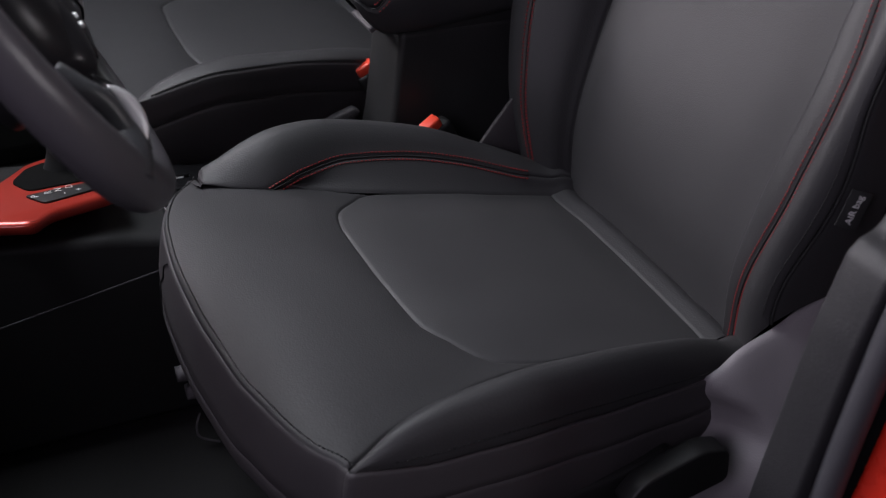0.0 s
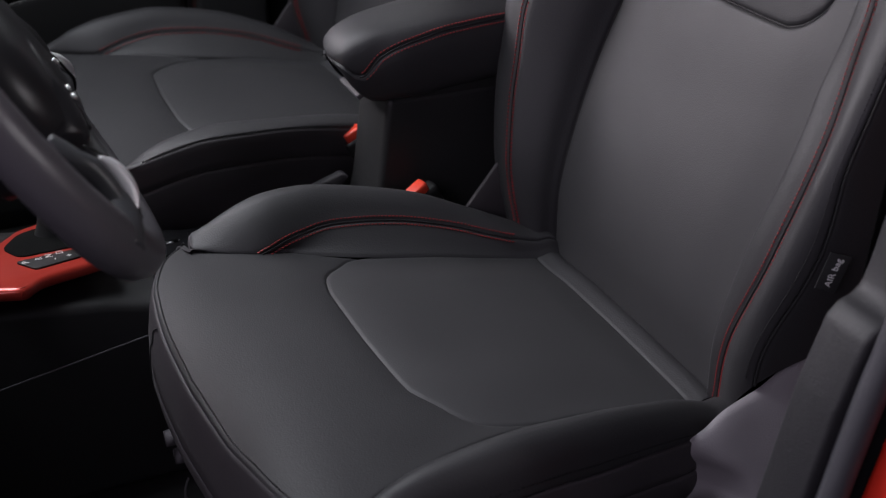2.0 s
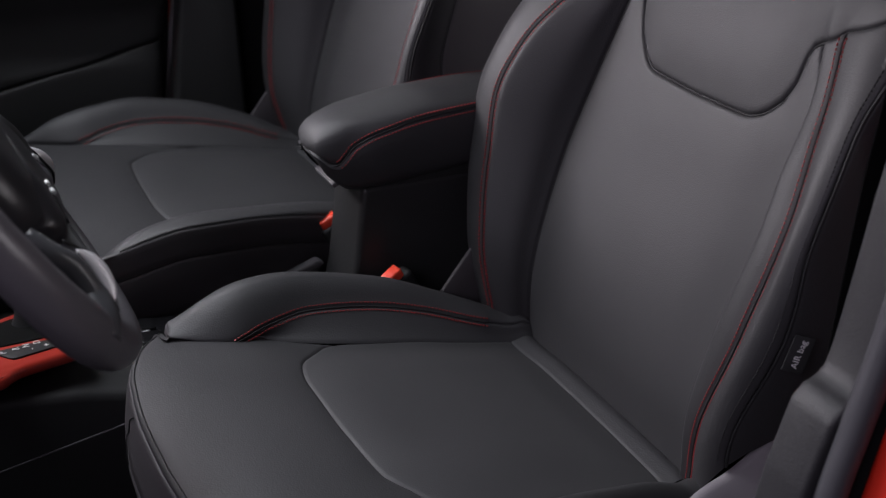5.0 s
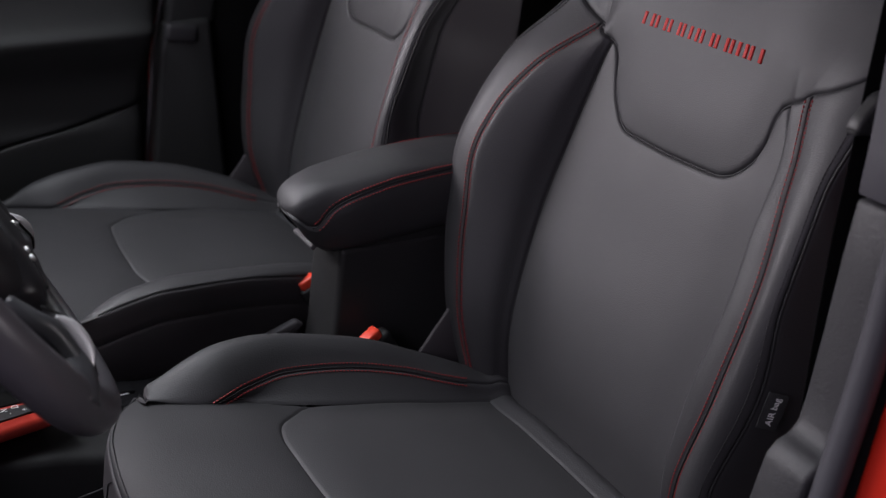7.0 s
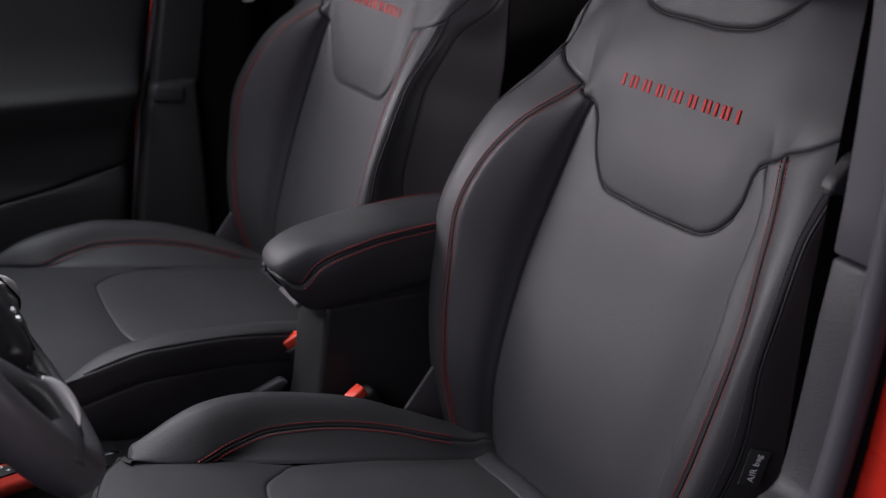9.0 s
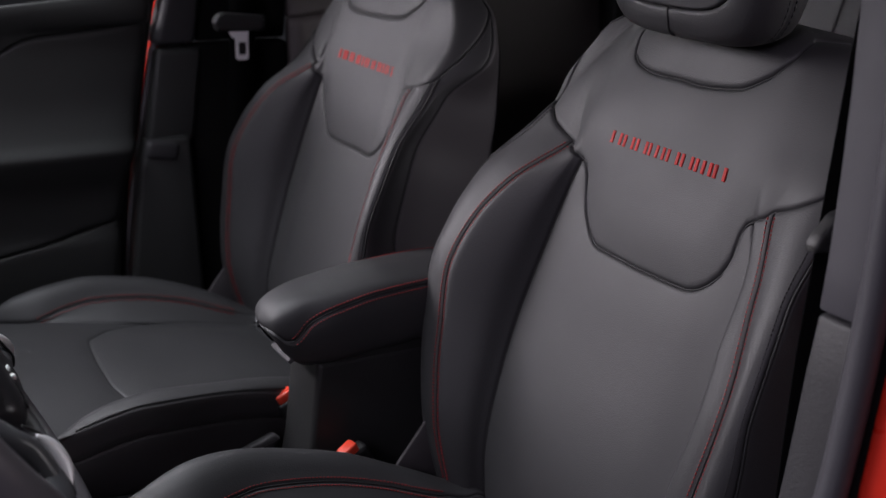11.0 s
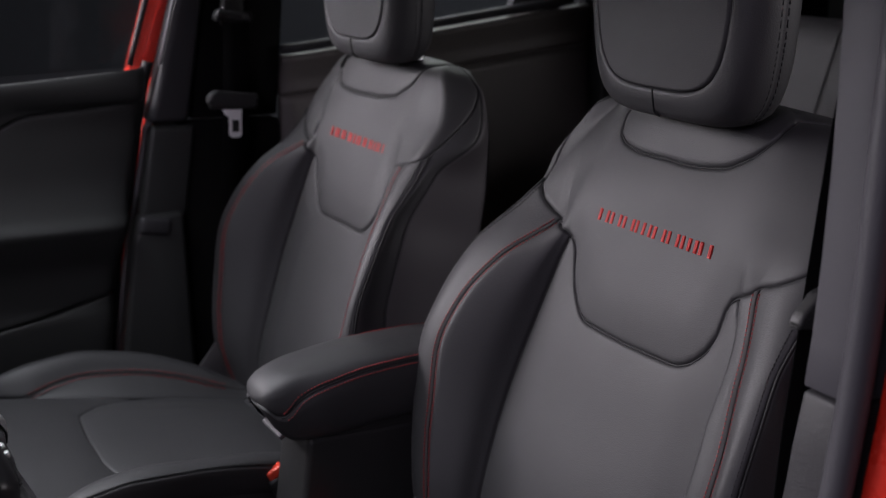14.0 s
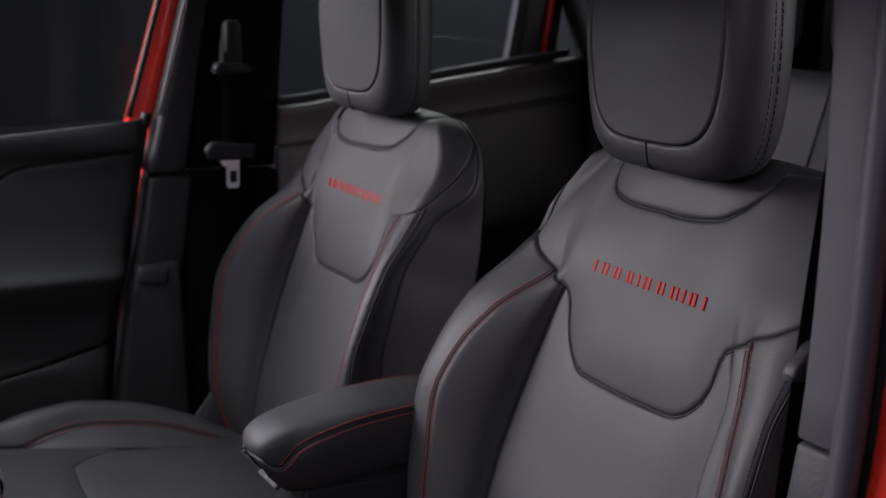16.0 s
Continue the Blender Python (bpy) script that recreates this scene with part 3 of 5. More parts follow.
def headrest(parent):
    a, b = 0.138, 0.125
    at = Matrix.Translation((0, -0.180, 0.722)) @ Matrix.Rotation(radians(-3), 4, "X")

    def crowned(ring, bow=0.010):
        return [at @ Vector((x, y - bow * (x / a) ** 2 - 0.010 * max(0, z / b) ** 2, z)) for x, y, z in ring]

    shape = lambda f, y, bow=0.010: crowned(squircle(a * f, b * f, y, low=0.13), bow)
    def inner(f, y):
        """A ring of the pad, whose lower edge keeps well above the cover's."""
        edge = [(x, y, z + 0.012 * f * max(0.0, 1 - (z / (b * f) + 1) / 1.2)) for x, _, z in squircle(a * f, b * f, y, power=4.4, low=0.15)]
        return crowned(edge)

    pad = [inner(f, 0.056 + 0.003 * (1 - f)) for f in (0.02, 0.2, 0.4, 0.55, 0.66, 0.72, 0.755, 0.772)]
    pad += [inner(0.782, 0.0535), inner(0.786, 0.049)]
    mesh_part("headrest_front", *loop_mesh(pad), LEATHER_SMOOTH, parent, "smooth black leather headrest pad")
    rim = [inner(0.786, 0.049), inner(0.790, 0.0535), inner(0.80, 0.056), inner(0.83, 0.0565), shape(0.89, 0.054), shape(0.945, 0.047), shape(0.98, 0.036, 0.006), shape(1.0, 0.026, 0.002), shape(1.005, 0.012, 0)]
    rim += [shape(1.003, 0.0085, 0), shape(0.998, 0.007, 0), shape(1.003, 0.0055, 0), shape(1.0, -0.002, 0), shape(0.985, -0.013, 0), shape(0.93, -0.023, 0), shape(0.8, -0.030, 0), shape(0.4, -0.034, 0), shape(0.02, -0.035, 0)]
    mesh_part("headrest_cover", *loop_mesh(rim), LEATHER, parent)
    row = []
    for k in range(144):
        edge = [at @ Vector(p) for p in squircle(a * 1.004, b * 1.004, 0.0115 if k < 72 else 0.0025, low=0.13)]
        p, q = edge[k % 72], edge[(k + 1) % 72]
        m = max(1, int((q - p).length / 0.006))
        row += [(p.lerp(q, (i + 0.12) / m), p.lerp(q, (i + 0.8) / m)) for i in range(m)]
    verts, faces = [], []
    for p, q in row:
        v, f = tube_mesh([p, q], 0.0007, 5)
        faces += [tuple(i + len(verts) for i in g) for g in f]
        verts += v
    mesh_part("headrest_stitching", verts, faces, BLACK_THREAD, parent)
    seam = [at @ Vector((0, y, z)) for y, z in ((0.0565, -b * 0.715), (0.0560, -b * 0.80), (0.0535, -b * 0.91), (0.046, -b * 0.955))]
    mesh_part("headrest_seam", *tube_mesh(smooth_path(seam, 4), 0.0013, 6), SEAM, parent)
    for s in (-1, 1):
        mesh_part("headrest_post", *tube_mesh([at @ Vector((s * 0.07, -0.022, z)) for z in (-0.21, -0.05)], 0.0065, 16), STEEL, parent, "bright steel headrest post")
        mesh_part("post_guide", *tube_mesh([at @ Vector((s * 0.07, -0.022, z)) for z in (-0.15, -0.128, -0.122)], [0.016, 0.015, 0.011], 18), DARK_PLASTIC, parent)


def letters_as_bars(parent, cover):
    """The red stitched trim name, as plain upright bars along one line."""
    widths = (0.019, 0.020, 0.021, 0.008, 0.016, 0.022, 0.021, 0.028, 0.021)
    gap, low, high = 0.0032, 0.4868, 0.5012
    x = (sum(widths) + gap * (len(widths) - 1)) / 2 + 0.003
    for w in widths:
        n = 1 if w < 0.01 else 3 if w > 0.025 else 2
        bar = min(0.0052, w / n * 0.62)
        for i in range(n):
            x0 = x - (w - bar) * (i / (n - 1) if n > 1 else 0.5) - (0 if n > 1 else -bar / 2)
            verts, faces = [], []
            for lift, inset in ((-0.0012, 0.0), (0.0004, 0.0004), (0.0007, 0.0012)):
                for xx, vv in ((x0 - inset, low + inset), (x0 - inset, high - inset), (x0 - bar + inset, high - inset), (x0 - bar + inset, low + inset)):
                    q = np.array([xx * 1.10]), np.array([vv])
                    verts.append(cover(*q)[0] - normals(cover, *q)[0] * (lift + 0.0040))
            for k in (0, 4):
                faces += [(k + j, k + (j + 1) % 4, k + 4 + (j + 1) % 4, k + 4 + j) for j in range(4)]
            mesh_part("embroidered_bar", verts, faces + [(8, 9, 10, 11)], EMBROIDERY, parent, "raised red embroidered bar", smooth=False)
        x -= w + gap


def front_seat(at, out, form, lift=0.0):
    """out: -1 where the seat's door lies towards lower x, +1 towards higher x."""
    label = "black leather bucket seat with red double stitching"
    seat = thing("car_seat", label + (" behind the steering wheel" if out < 0 else " beside the centre armrest"), "car seat", at, "front seats")
    F = -1
    cover = lambda u, v: back_shape(u, v, form)
    shield_line, neck_line = line_on(_shield, "shield", U_SIDE, form), line_on(_neck, "neck", 0.2, form)
    raised = np.array([0, 0, lift])
    k = 1.0 if out < 0 else 0.0
    nose, pad_line = lambda u: nose_line(u, out, k), lambda u: insert_line(u, out)
    cushion = lambda u, v: cush_surf(u, v, out, k) + raised
    panel("backrest_insert", cover, -U_SEAM, U_SEAM, level(-0.04), shield_line, (PULLED, PULLED, None, PULLED), LEATHER_SMOOTH, seat, "smooth charcoal leather centre panel", flip=F, puff=0.002)
    panel("backrest_shoulder_pad", cover, -U_SIDE, U_SIDE, shield_line, neck_line, (PIPED, PIPED, PULLED, PULLED), LEATHER_SMOOTH, seat, "smooth charcoal leather upper panel", flip=F, puff=0.004)
    panel("backrest_neck", cover, -U_SIDE, U_SIDE, neck_line, level(0.70), (None, None, PULLED, None), LEATHER, seat, flip=F, puff=0.002)
    for s in (-1, 1):
        foot = low_line if s == out else level(-0.09)
        lo, hi = sorted((s * U_SEAM, s * U_STITCH))
        panel("inner_bolster", cover, lo, hi, level(-0.09), shield_line, ((PULLED, SEWN) if s > 0 else (SEWN, PULLED)) + (None, SEWN), LEATHER, seat, flip=F)
        vs = np.linspace(-0.03, float(shield_line(s * U_SEAM)) - 0.003, 90)
        seam_line(cover, np.stack([np.full(90, s * U_SEAM), vs], 1), seat, F, 0.0015, 0.0045)
        lo, hi = sorted((s * U_STITCH, s * U_PIPE))
        panel("outer_bolster", cover, lo, hi, foot, shield_line, ((SEWN, PIPED) if s > 0 else (PIPED, SEWN)) + (None, SEWN), LEATHER, seat, flip=F)
        lo, hi = sorted((s * U_PIPE, s * U_SIDE))
        panel("backrest_side", cover, lo, hi, foot, shield_line, (PIPED, PIPED, None, PIPED), LEATHER, seat, flip=F)
        lo, hi = sorted((s * U_SIDE, s * U_END))
        panel("backrest_rear_side", cover, lo, hi, foot, level(0.70), (PIPED, PIPED, None, None), VINYL, seat, flip=F)
        vs = np.linspace(float(foot(U_PIPE)), float(shield_line(s * U_PIPE)), 70)
        mesh_part("piping", *tube_mesh([Vector(p) for p in cover(np.full(70, s * U_PIPE), vs)], 0.0016, 8), SEAM, seat)
        vs = np.linspace(-0.02, float(shield_line(s * U_STITCH)) - 0.004, 160)
        seam_line(cover, np.stack([np.full(160, s * U_STITCH), vs], 1), seat, F)
        stitches("red_stitching", cover, np.stack([np.full(160, s * U_STITCH), vs], 1), RED_THREAD, seat, flip=F, label="double row of red thread")
        seam_line(cover, np.stack([np.full(70, s * U_SIDE), np.linspace(float(foot(U_SIDE)), 0.69, 70)], 1), seat, F, 0.0014, 0.001)
        vs = np.linspace(float(foot(U_PIPE)) + 0.005, float(shield_line(s * U_PIPE)) - 0.006, 160)
        stitches("edge_stitching", cover, np.stack([np.full(160, s * (U_PIPE - 0.009)), vs], 1), BLACK_THREAD, seat, offsets=(0.0,), flip=F)
    # rear shell
    vs = np.linspace(0.13, 0.70, 30)
    left, right = cover(np.full(30, -U_END), vs), cover(np.full(30, U_END), vs)
    ts = np.linspace(0, 1, 9)
    shell = np.concatenate([left + (right - left) * t + np.array([0, -0.02, -0.006]) * math.sin(math.pi * t) ** 0.5 for t in ts])
    mesh_part("back_shell", shell, grid_faces(9, 30), PLASTIC, seat)
    us = np.linspace(0.008 - U_SIDE, U_SIDE - 0.008, 200)
    seam_line(cover, np.stack([us, shield_line(us)], 1), seat, F, 0.0014, 0.0042)
    us = np.linspace(-0.2, 0.2, 120)
    seam_line(cover, np.stack([us, neck_line(us)], 1), seat, F, 0.0014, 0.0042)
    headrest(seat)
    letters_as_bars(seat, cover)
    # cushion
    panel("cushion_insert", cushion, -C_SEAM, C_SEAM, level(0.0), pad_line, (SEWN, SEWN, PIPED, SOFT), LEATHER_SMOOTH, seat, "smooth black leather cushion panel", puff=0.003)
    panel("cushion_front", cushion, -C_SEAM, C_SEAM, pad_line, nose, (SEWN, SEWN, SOFT, PIPED), LEATHER, seat, "grained black leather thigh panel", puff=0.002)
    panel("cushion_rear", cushion, -C_SEAM, C_SEAM, level(-0.06), level(0.0), (None, None, None, PIPED), LEATHER, seat)
    for s in (-1, 1):
        lo, hi = sorted((s * C_SEAM, s * C_STITCH))
        panel("cushion_inner_bolster", cushion, lo, hi, level(-0.05), level(0.345), (SEWN, SEWN, None, None), LEATHER, seat)
        lo, hi = sorted((s * C_STITCH, s * C_OUT))
        panel("cushion_bolster", cushion, lo, hi, level(-0.05), nose, ((SEWN, PIPED) if s > 0 else (PIPED, SEWN)) + (None, PIPED), LEATHER, seat, "plump black leather side bolster")
        vs = np.linspace(0.03, 0.342, 110)
        seam_line(cushion, np.stack([np.full(110, s * C_STITCH), vs], 1), seat)
        stitches("red_stitching", cushion, np.stack([np.full(110, s * C_STITCH), vs], 1), RED_THREAD, seat, label="double row of red thread")
        vs = np.linspace(0.0, 0.385, 140)
        stitches("edge_stitching", cushion, np.stack([np.full(140, s * (C_OUT - 0.007)), vs], 1), BLACK_THREAD, seat, offsets=(0.0,))
    us = np.linspace(-0.18, 0.18, 160)
    stitches("edge_stitching", cushion, np.stack([us, nose(us) - 0.0055], 1), BLACK_THREAD, seat, offsets=(0.0,))
    # skirt: the band below the cushion's edge
    us = np.linspace(-C_OUT, C_OUT, 60)[1:-1]
    ends = [np.linspace(-0.05, float(nose(s * C_OUT)), 40) for s in (-1, 1)]
    rim = np.concatenate([cushion(np.full(40, -C_OUT), ends[0]), cushion(us, nose(us)), cushion(np.full(40, C_OUT), ends[1][::-1])])
    n = np.gradient(rim, axis=0)
    outn = np.stack([-n[:, 1], n[:, 0], 0 * n[:, 0]], -1)
    outn /= np.linalg.norm(outn, axis=1, keepdims=True)
    run = np.concatenate([[0], np.cumsum(np.linalg.norm(np.diff(rim, axis=0), axis=1))])
    soft = np.exp(-(((run[:, None] - run[None]) / 0.018) ** 2)) * np.gradient(run)[None]
    outn = soft @ outn / soft.sum(1, keepdims=True)
    outn /= np.linalg.norm(outn, axis=1, keepdims=True)
    ahead = np.maximum(0, outn[:, 1:2]) ** 2
    hang = curve((0, 0.02, 0.0405, 0.07, 0.10, 0.14), (0, 0.012, 0.030, 0.022, 0.012, 0.010))
    drop = lambda o, d: rim + outn * (o + 0.010 * ahead * math.sin(math.pi * min(d / 0.10, 1))) + np.array([0, 0, -1.0]) * (d + ahead * float(hang(d)))
    upper = np.stack([drop(o, d) for o, d in ((-0.0025, 0.0015), (-0.0004, 0.0018), (0.0004, 0.0045), (0.0010, 0.012), (0.0014, 0.030), (0.0008, 0.0392), (-0.0008, 0.0405))], 1)
    mesh_part("cushion_skirt", upper.reshape(-1, 3), grid_faces(len(rim), upper.shape[1]), VINYL, seat, "dark vinyl band under the cushion edge")
    lower = np.stack([drop(o, d) for o, d in ((-0.0008, 0.0405), (0.0006, 0.0418), (0.0010, 0.046), (0.001, 0.066), (-0.005, 0.09), (-0.013, 0.115), (-0.02, 0.13), (-0.03, 0.133))], 1)
    mesh_part("cushion_valance", lower.reshape(-1, 3), grid_faces(len(rim), lower.shape[1]), VINYL, seat)
    at_seam = len(ends[0]) + int(len(us) * 0.63)
    run_down = [drop(0.0016, d)[at_seam + int(round(2.2 * math.sin(math.pi * min(d / 0.10, 1)) - 40 * max(0, d - 0.05)))] for d in np.linspace(0.003, 0.112, 14)]
    mesh_part("skirt_seam", *tube_mesh(smooth_path(run_down, 3), 0.0008, 6), SEAM, seat)
    # frame and rails
    part("seat_frame", box_bm((0.44, 0.40, 0.10), (0, 0.19, -0.09), 0.02), DARK_PLASTIC, seat)
    for s in (-1, 1):
        part("seat_rail", box_bm((0.035, 0.45, 0.03), (s * 0.19, 0.165, -at[2] + 0.022), 0.004), DARK_PLASTIC, seat)
        for y in (0.03, 0.36):
            part("rail_bracket", box_bm((0.03, 0.06, at[2] - 0.17), (s * 0.19, y, -at[2] + 0.03 + (at[2] - 0.17) / 2), 0.006), DARK_PLASTIC, seat)
    for s in (1,):
        arm = rounded([(0.075, -0.02), (0.088, 0.01), (0.000, 0.125), (-0.03, 0.125), (0.02, -0.02)], 0.012)
        part("recliner_arm", prism_bm(arm, *sorted((s * 0.228, s * 0.234)), "x", 0.002), VINYL, seat, "grey recliner arm")
    if out < 0:
        # ends of the height mechanism under the cushion's front corner
        for y, z in ((0.466, -0.1645), (0.457, -0.1935)):
            mesh_part("rail_pin", *tube_mesh([(0.19, y - 0.10, z), (0.19, y - 0.012, z)], 0.0085, 12), DARK_PLASTIC, seat)
            mesh_part("pin_cap", *tube_mesh([(0.19, y - 0.014, z + 0.001), (0.19, y, z + 0.001)], [0.0105, 0.0095], 12), SIDE_COVER, seat, "dull metal pin end")
        wire = smooth_path([(0.185, 0.445, -0.225), (0.185, 0.450, -0.243), (0.186, 0.447, -0.262), (0.18, 0.425, -0.272)], 6)
        mesh_part("release_wire", *tube_mesh(wire, 0.0014, 8), SIDE_COVER, seat, "dull bent steel wire")
    if out > 0:
        bm = prism_bm(rounded([(0.178, 0.002), (0.160, 0.016), (0.120, 0.030), (0.110, 0.022), (0.130, 0.004)], 0.005), -0.272, -0.258, "x", 0.003)
        part("seat_lever", bm, SIDE_COVER, seat, "small grey plastic lever")
    # outboard trim: side cover, recliner lever, tag
    o = out
    part("side_rail_cover", prism_bm(rounded([(0.36, -0.13), (0.36, -0.075), (0.09, -0.035), (0.09, -0.13)], 0.02), *sorted((o * 0.236, o * 0.262)), "x", 0.006), DARK_PLASTIC, seat)
    # moulded cover: a broad upper face that scoops in behind the lever
    scoop = curve((-0.20, -0.09, -0.065, -0.048, -0.024, 0.0, 0.03, 0.2), (0.000, 0.006, 0.003, -0.010, -0.002, 0.024, 0.040, 0.06))
    crest = curve((-0.17, -0.10, -0.063, -0.019, 0.018, 0.039, 0.07, 0.2), (0.125, 0.10, 0.081, 0.0535, 0.0385, 0.022, 0.002, 0.0))
    ys, ts = np.linspace(-0.17, 0.20, 56), np.linspace(0, 1, 34)
    yy, tt = np.meshgrid(ys, ts, indexing="ij")
    zz = -0.20 + (crest(yy) + 0.20) * tt
    inward = np.clip((yy - scoop(zz)) / 0.050, 0, 1)
    roll = np.clip((tt - 0.93) / 0.07, 0, 1)
    inward = inward**2 * (3 - 2 * inward)
    xx = -0.237 - 0.50 * np.clip(crest(yy) - zz, 0, 0.15) * (1 - inward) + 0.012 * inward + 0.004 * roll**2
    cover_pts = np.stack([-o * xx, yy, zz], -1)
    lid = mesh_part("side_cover", cover_pts.reshape(-1, 3), grid_faces(56, 34), COVER_GREY, seat, "grained grey plastic side cover")
    lid.modifiers.new("thickness", "SOLIDIFY").thickness = 0.004
    lever = rounded([(0.168, -0.060), (0.148, -0.036), (0.085, -0.018), (0.056, -0.026), (0.052, -0.064), (0.10, -0.074)], 0.010)
    x0, x1 = sorted((o * 0.266, o * 0.290))
    part("recliner_lever", prism_bm(lever, x0, x1, "x", 0.003), DARK_PLASTIC, seat, "black plastic recliner lever")
    q = cover(np.array([o * 0.298, o * 0.298]), np.array([0.19, 0.215]))
    c = Vector(q.mean(0))
    tag = thing_part_tag(seat, c + Vector((o * 0.004, 0.004, 0.0)), o)
    return seat


def text_bm(body, size):
    data = bpy.data.curves.new("lettering", "FONT")
    data.body, data.size, data.extrude, data.align_x, data.align_y = body, size, 0.0002, "CENTER", "CENTER"
    ob = bpy.data.objects.new("lettering", data)
    scene.collection.objects.link(ob)
    dg = bpy.context.evaluated_depsgraph_get()
    me = bpy.data.meshes.new_from_object(ob.evaluated_get(dg))
    bm = bmesh.new()
    bm.from_mesh(me)
    bpy.data.objects.remove(ob)
    bpy.data.curves.remove(data)
    bpy.data.meshes.remove(me)
    return bm


def thing_part_tag(seat, c, o):
    """The woven tag sewn into the outer seam, folded flat, with white lettering."""
    up = Vector((0, -math.sin(RECLINE), math.cos(RECLINE)))
    back = Vector((o * 0.35, -math.cos(RECLINE), -math.sin(RECLINE))).normalized()
    side = back * (-1 if o < 0 else 1)
    out = up.cross(side).normalized()
    m = Matrix((up, side, out)).transposed().to_4x4()
    m.translation = c + back * 0.010 + out * 0.002
    bm = box_bm((0.036, 0.021, 0.0014), (0, 0, 0), 0.0006, 2)
    bmesh.ops.transform(bm, matrix=m, verts=bm.verts)
    tag = part("airbag_tag", bm, TAG, seat, "black woven tag lettered AIR bag")
    bm = text_bm("AIR bag", 0.0088)
    bmesh.ops.transform(bm, matrix=m @ Matrix.Translation((0, 0, 0.0010)), verts=bm.verts)
    part("lettering", bm, PRINT, tag, "white lettering", smooth=0)
    return tag


DRIVER = (-0.335, 0.149, 0.2785)
PASSENGER = (0.335, 0.192, 0.2785)
front_seat(DRIVER, -1, DRIVER_BACK)
front_seat(PASSENGER, 1, PASSENGER_BACK, 0.018)

# ---- centre armrest and console ----
ARM_W = basis((0, 0.045, 0.062, 0.09, 0.12, 0.15))
ARM_KNOTS = (0.0, 0.12, 0.22, 0.28, 0.31, 0.335, 0.352, 0.3615)
arm_hw = curve(ARM_KNOTS, (0.0614, 0.0590, 0.0590, 0.0568, 0.0500, 0.0436, 0.0350, 0.006))
arm_zt = curve(ARM_KNOTS, (0.5402, 0.5495, 0.5459, 0.5385, 0.5350, 0.5276, 0.5165, 0.5010))
arm_zb = curve(ARM_KNOTS, (0.4599, 0.4566, 0.4489, 0.4441, 0.4460, 0.4631, 0.4880, 0.5000))
arm_seam = curve(ARM_KNOTS, (0.13, 0.09, 0.11, 0.168, 0.302, 0.66, 0.70, 0.72))


def arm_surf(u, v):
    """The lid: u across from the middle, v forward; its side seam dips to the underside at the nose."""
    u, v = np.broadcast_arrays(np.asarray(u, float), np.asarray(v, float))
    a, vc = ARM_W(np.abs(u)), np.clip(v, 0, ARM_KNOTS[-1])
    hw, zt, zb, drop = arm_hw(vc), arm_zt(vc), arm_zb(vc), arm_seam(vc)
    q = np.clip((drop - 0.16) / 0.76, 0, 1)
    h = zt - zb
    x = (a * np.stack([0 * hw, hw * (0.74 + 0.16 * q), hw * 0.95, hw * (1 - 0.08 * q), hw * 0.84, hw * (0.55 + 0.2 * q)], -1)).sum(-1)
    z = (a * np.stack([zt + 0.003, zt - 0.001 - 0.12 * h * q, zt - h * drop, zt - h * (0.42 + 0.54 * q), zb + 0.16 * h * (1 - q) + 0.01 * h * q, zb], -1)).sum(-1)
    return np.stack([x * np.sign(u) - 0.0045, v - 0.0066, z], -1)


armrest = thing("armrest", "black leather centre armrest with red double stitching over the console", "armrest")
panel("armrest_top", arm_surf, -0.062, 0.062, level(-0.08), level(0.3615), (SEWN, SEWN, None, None), LEATHER, armrest, "smooth black leather lid", puff=0.002)
for s in (-1, 1):
    lo, hi = sorted((s * 0.062, s * 0.15))
    panel("armrest_side", arm_surf, lo, hi, level(-0.08), level(0.3615), ((SEWN, None) if s > 0 else (None, SEWN)) + (None, None), LEATHER, armrest)
    vs = np.linspace(-0.07, 0.335, 150)
    seam_line(arm_surf, np.stack([np.full(150, s * 0.062), vs], 1), armrest)
    stitches("red_stitching", arm_surf, np.stack([np.full(150, s * 0.062), vs], 1), RED_THREAD, armrest, label="double row of red thread")
part("armrest_base", prism_bm(rounded([(-0.044, -0.07), (-0.044, 0.29), (0.044, 0.29), (0.044, -0.07)], 0.03), 0.440, 0.468, "z", 0.005), PLASTIC, armrest)
part("lid_latch", box_bm((0.060, 0.010, 0.007), (-0.004, 0.322, 0.4555), 0.002, turn=(-32, 0, 0)), SIDE_COVER, armrest, "grey latch strip")

console = thing("centre_console", "black plastic centre console with a red shifter surround", "console")
part("console_pillar", prism_bm([(-0.05, 0.45), (0.292, 0.45), (0.305, 0.33), (0.33, 0.20), (0.33, 0.02), (-0.05, 0.02)], -0.046, 0.046, "x", 0.008), PLASTIC, console)
part("console_tunnel", prism_bm([(0.30, 0.02), (0.30, 0.245), (0.56, 0.262), (0.66, 0.285), (1.10, 0.34), (1.10, 0.02)], -0.10, 0.10, "x", 0.012), PLASTIC, console)
strip = smooth_path([(-0.1035, 0.34, 0.284), (-0.1035, 0.62, 0.2325), (-0.1035, 0.80, 0.2005), (-0.1035, 1.0, 0.165)], 8)
mesh_part("trim_strip", *tube_mesh(strip, 0.0011, 8), SIDE_COVER, console, "thin grey trim line")

red = thing("shifter_surround", "satin red shifter surround with black gate plate on the console", "shifter trim")
ring = rounded([(-0.100, 0.80), (-0.117, 0.745), (-0.095, 0.727), (-0.075, 0.664), (-0.066, 0.645), (0.030, 0.645), (0.060, 0.700), (0.044, 0.735), (0.002, 0.770), (-0.05, 0.80)], 0.010)
tip = Matrix.Translation((0, -0.010, 0.322)) @ Matrix.Rotation(radians(4), 4, "Y") @ Matrix.Rotation(radians(2), 4, "X")


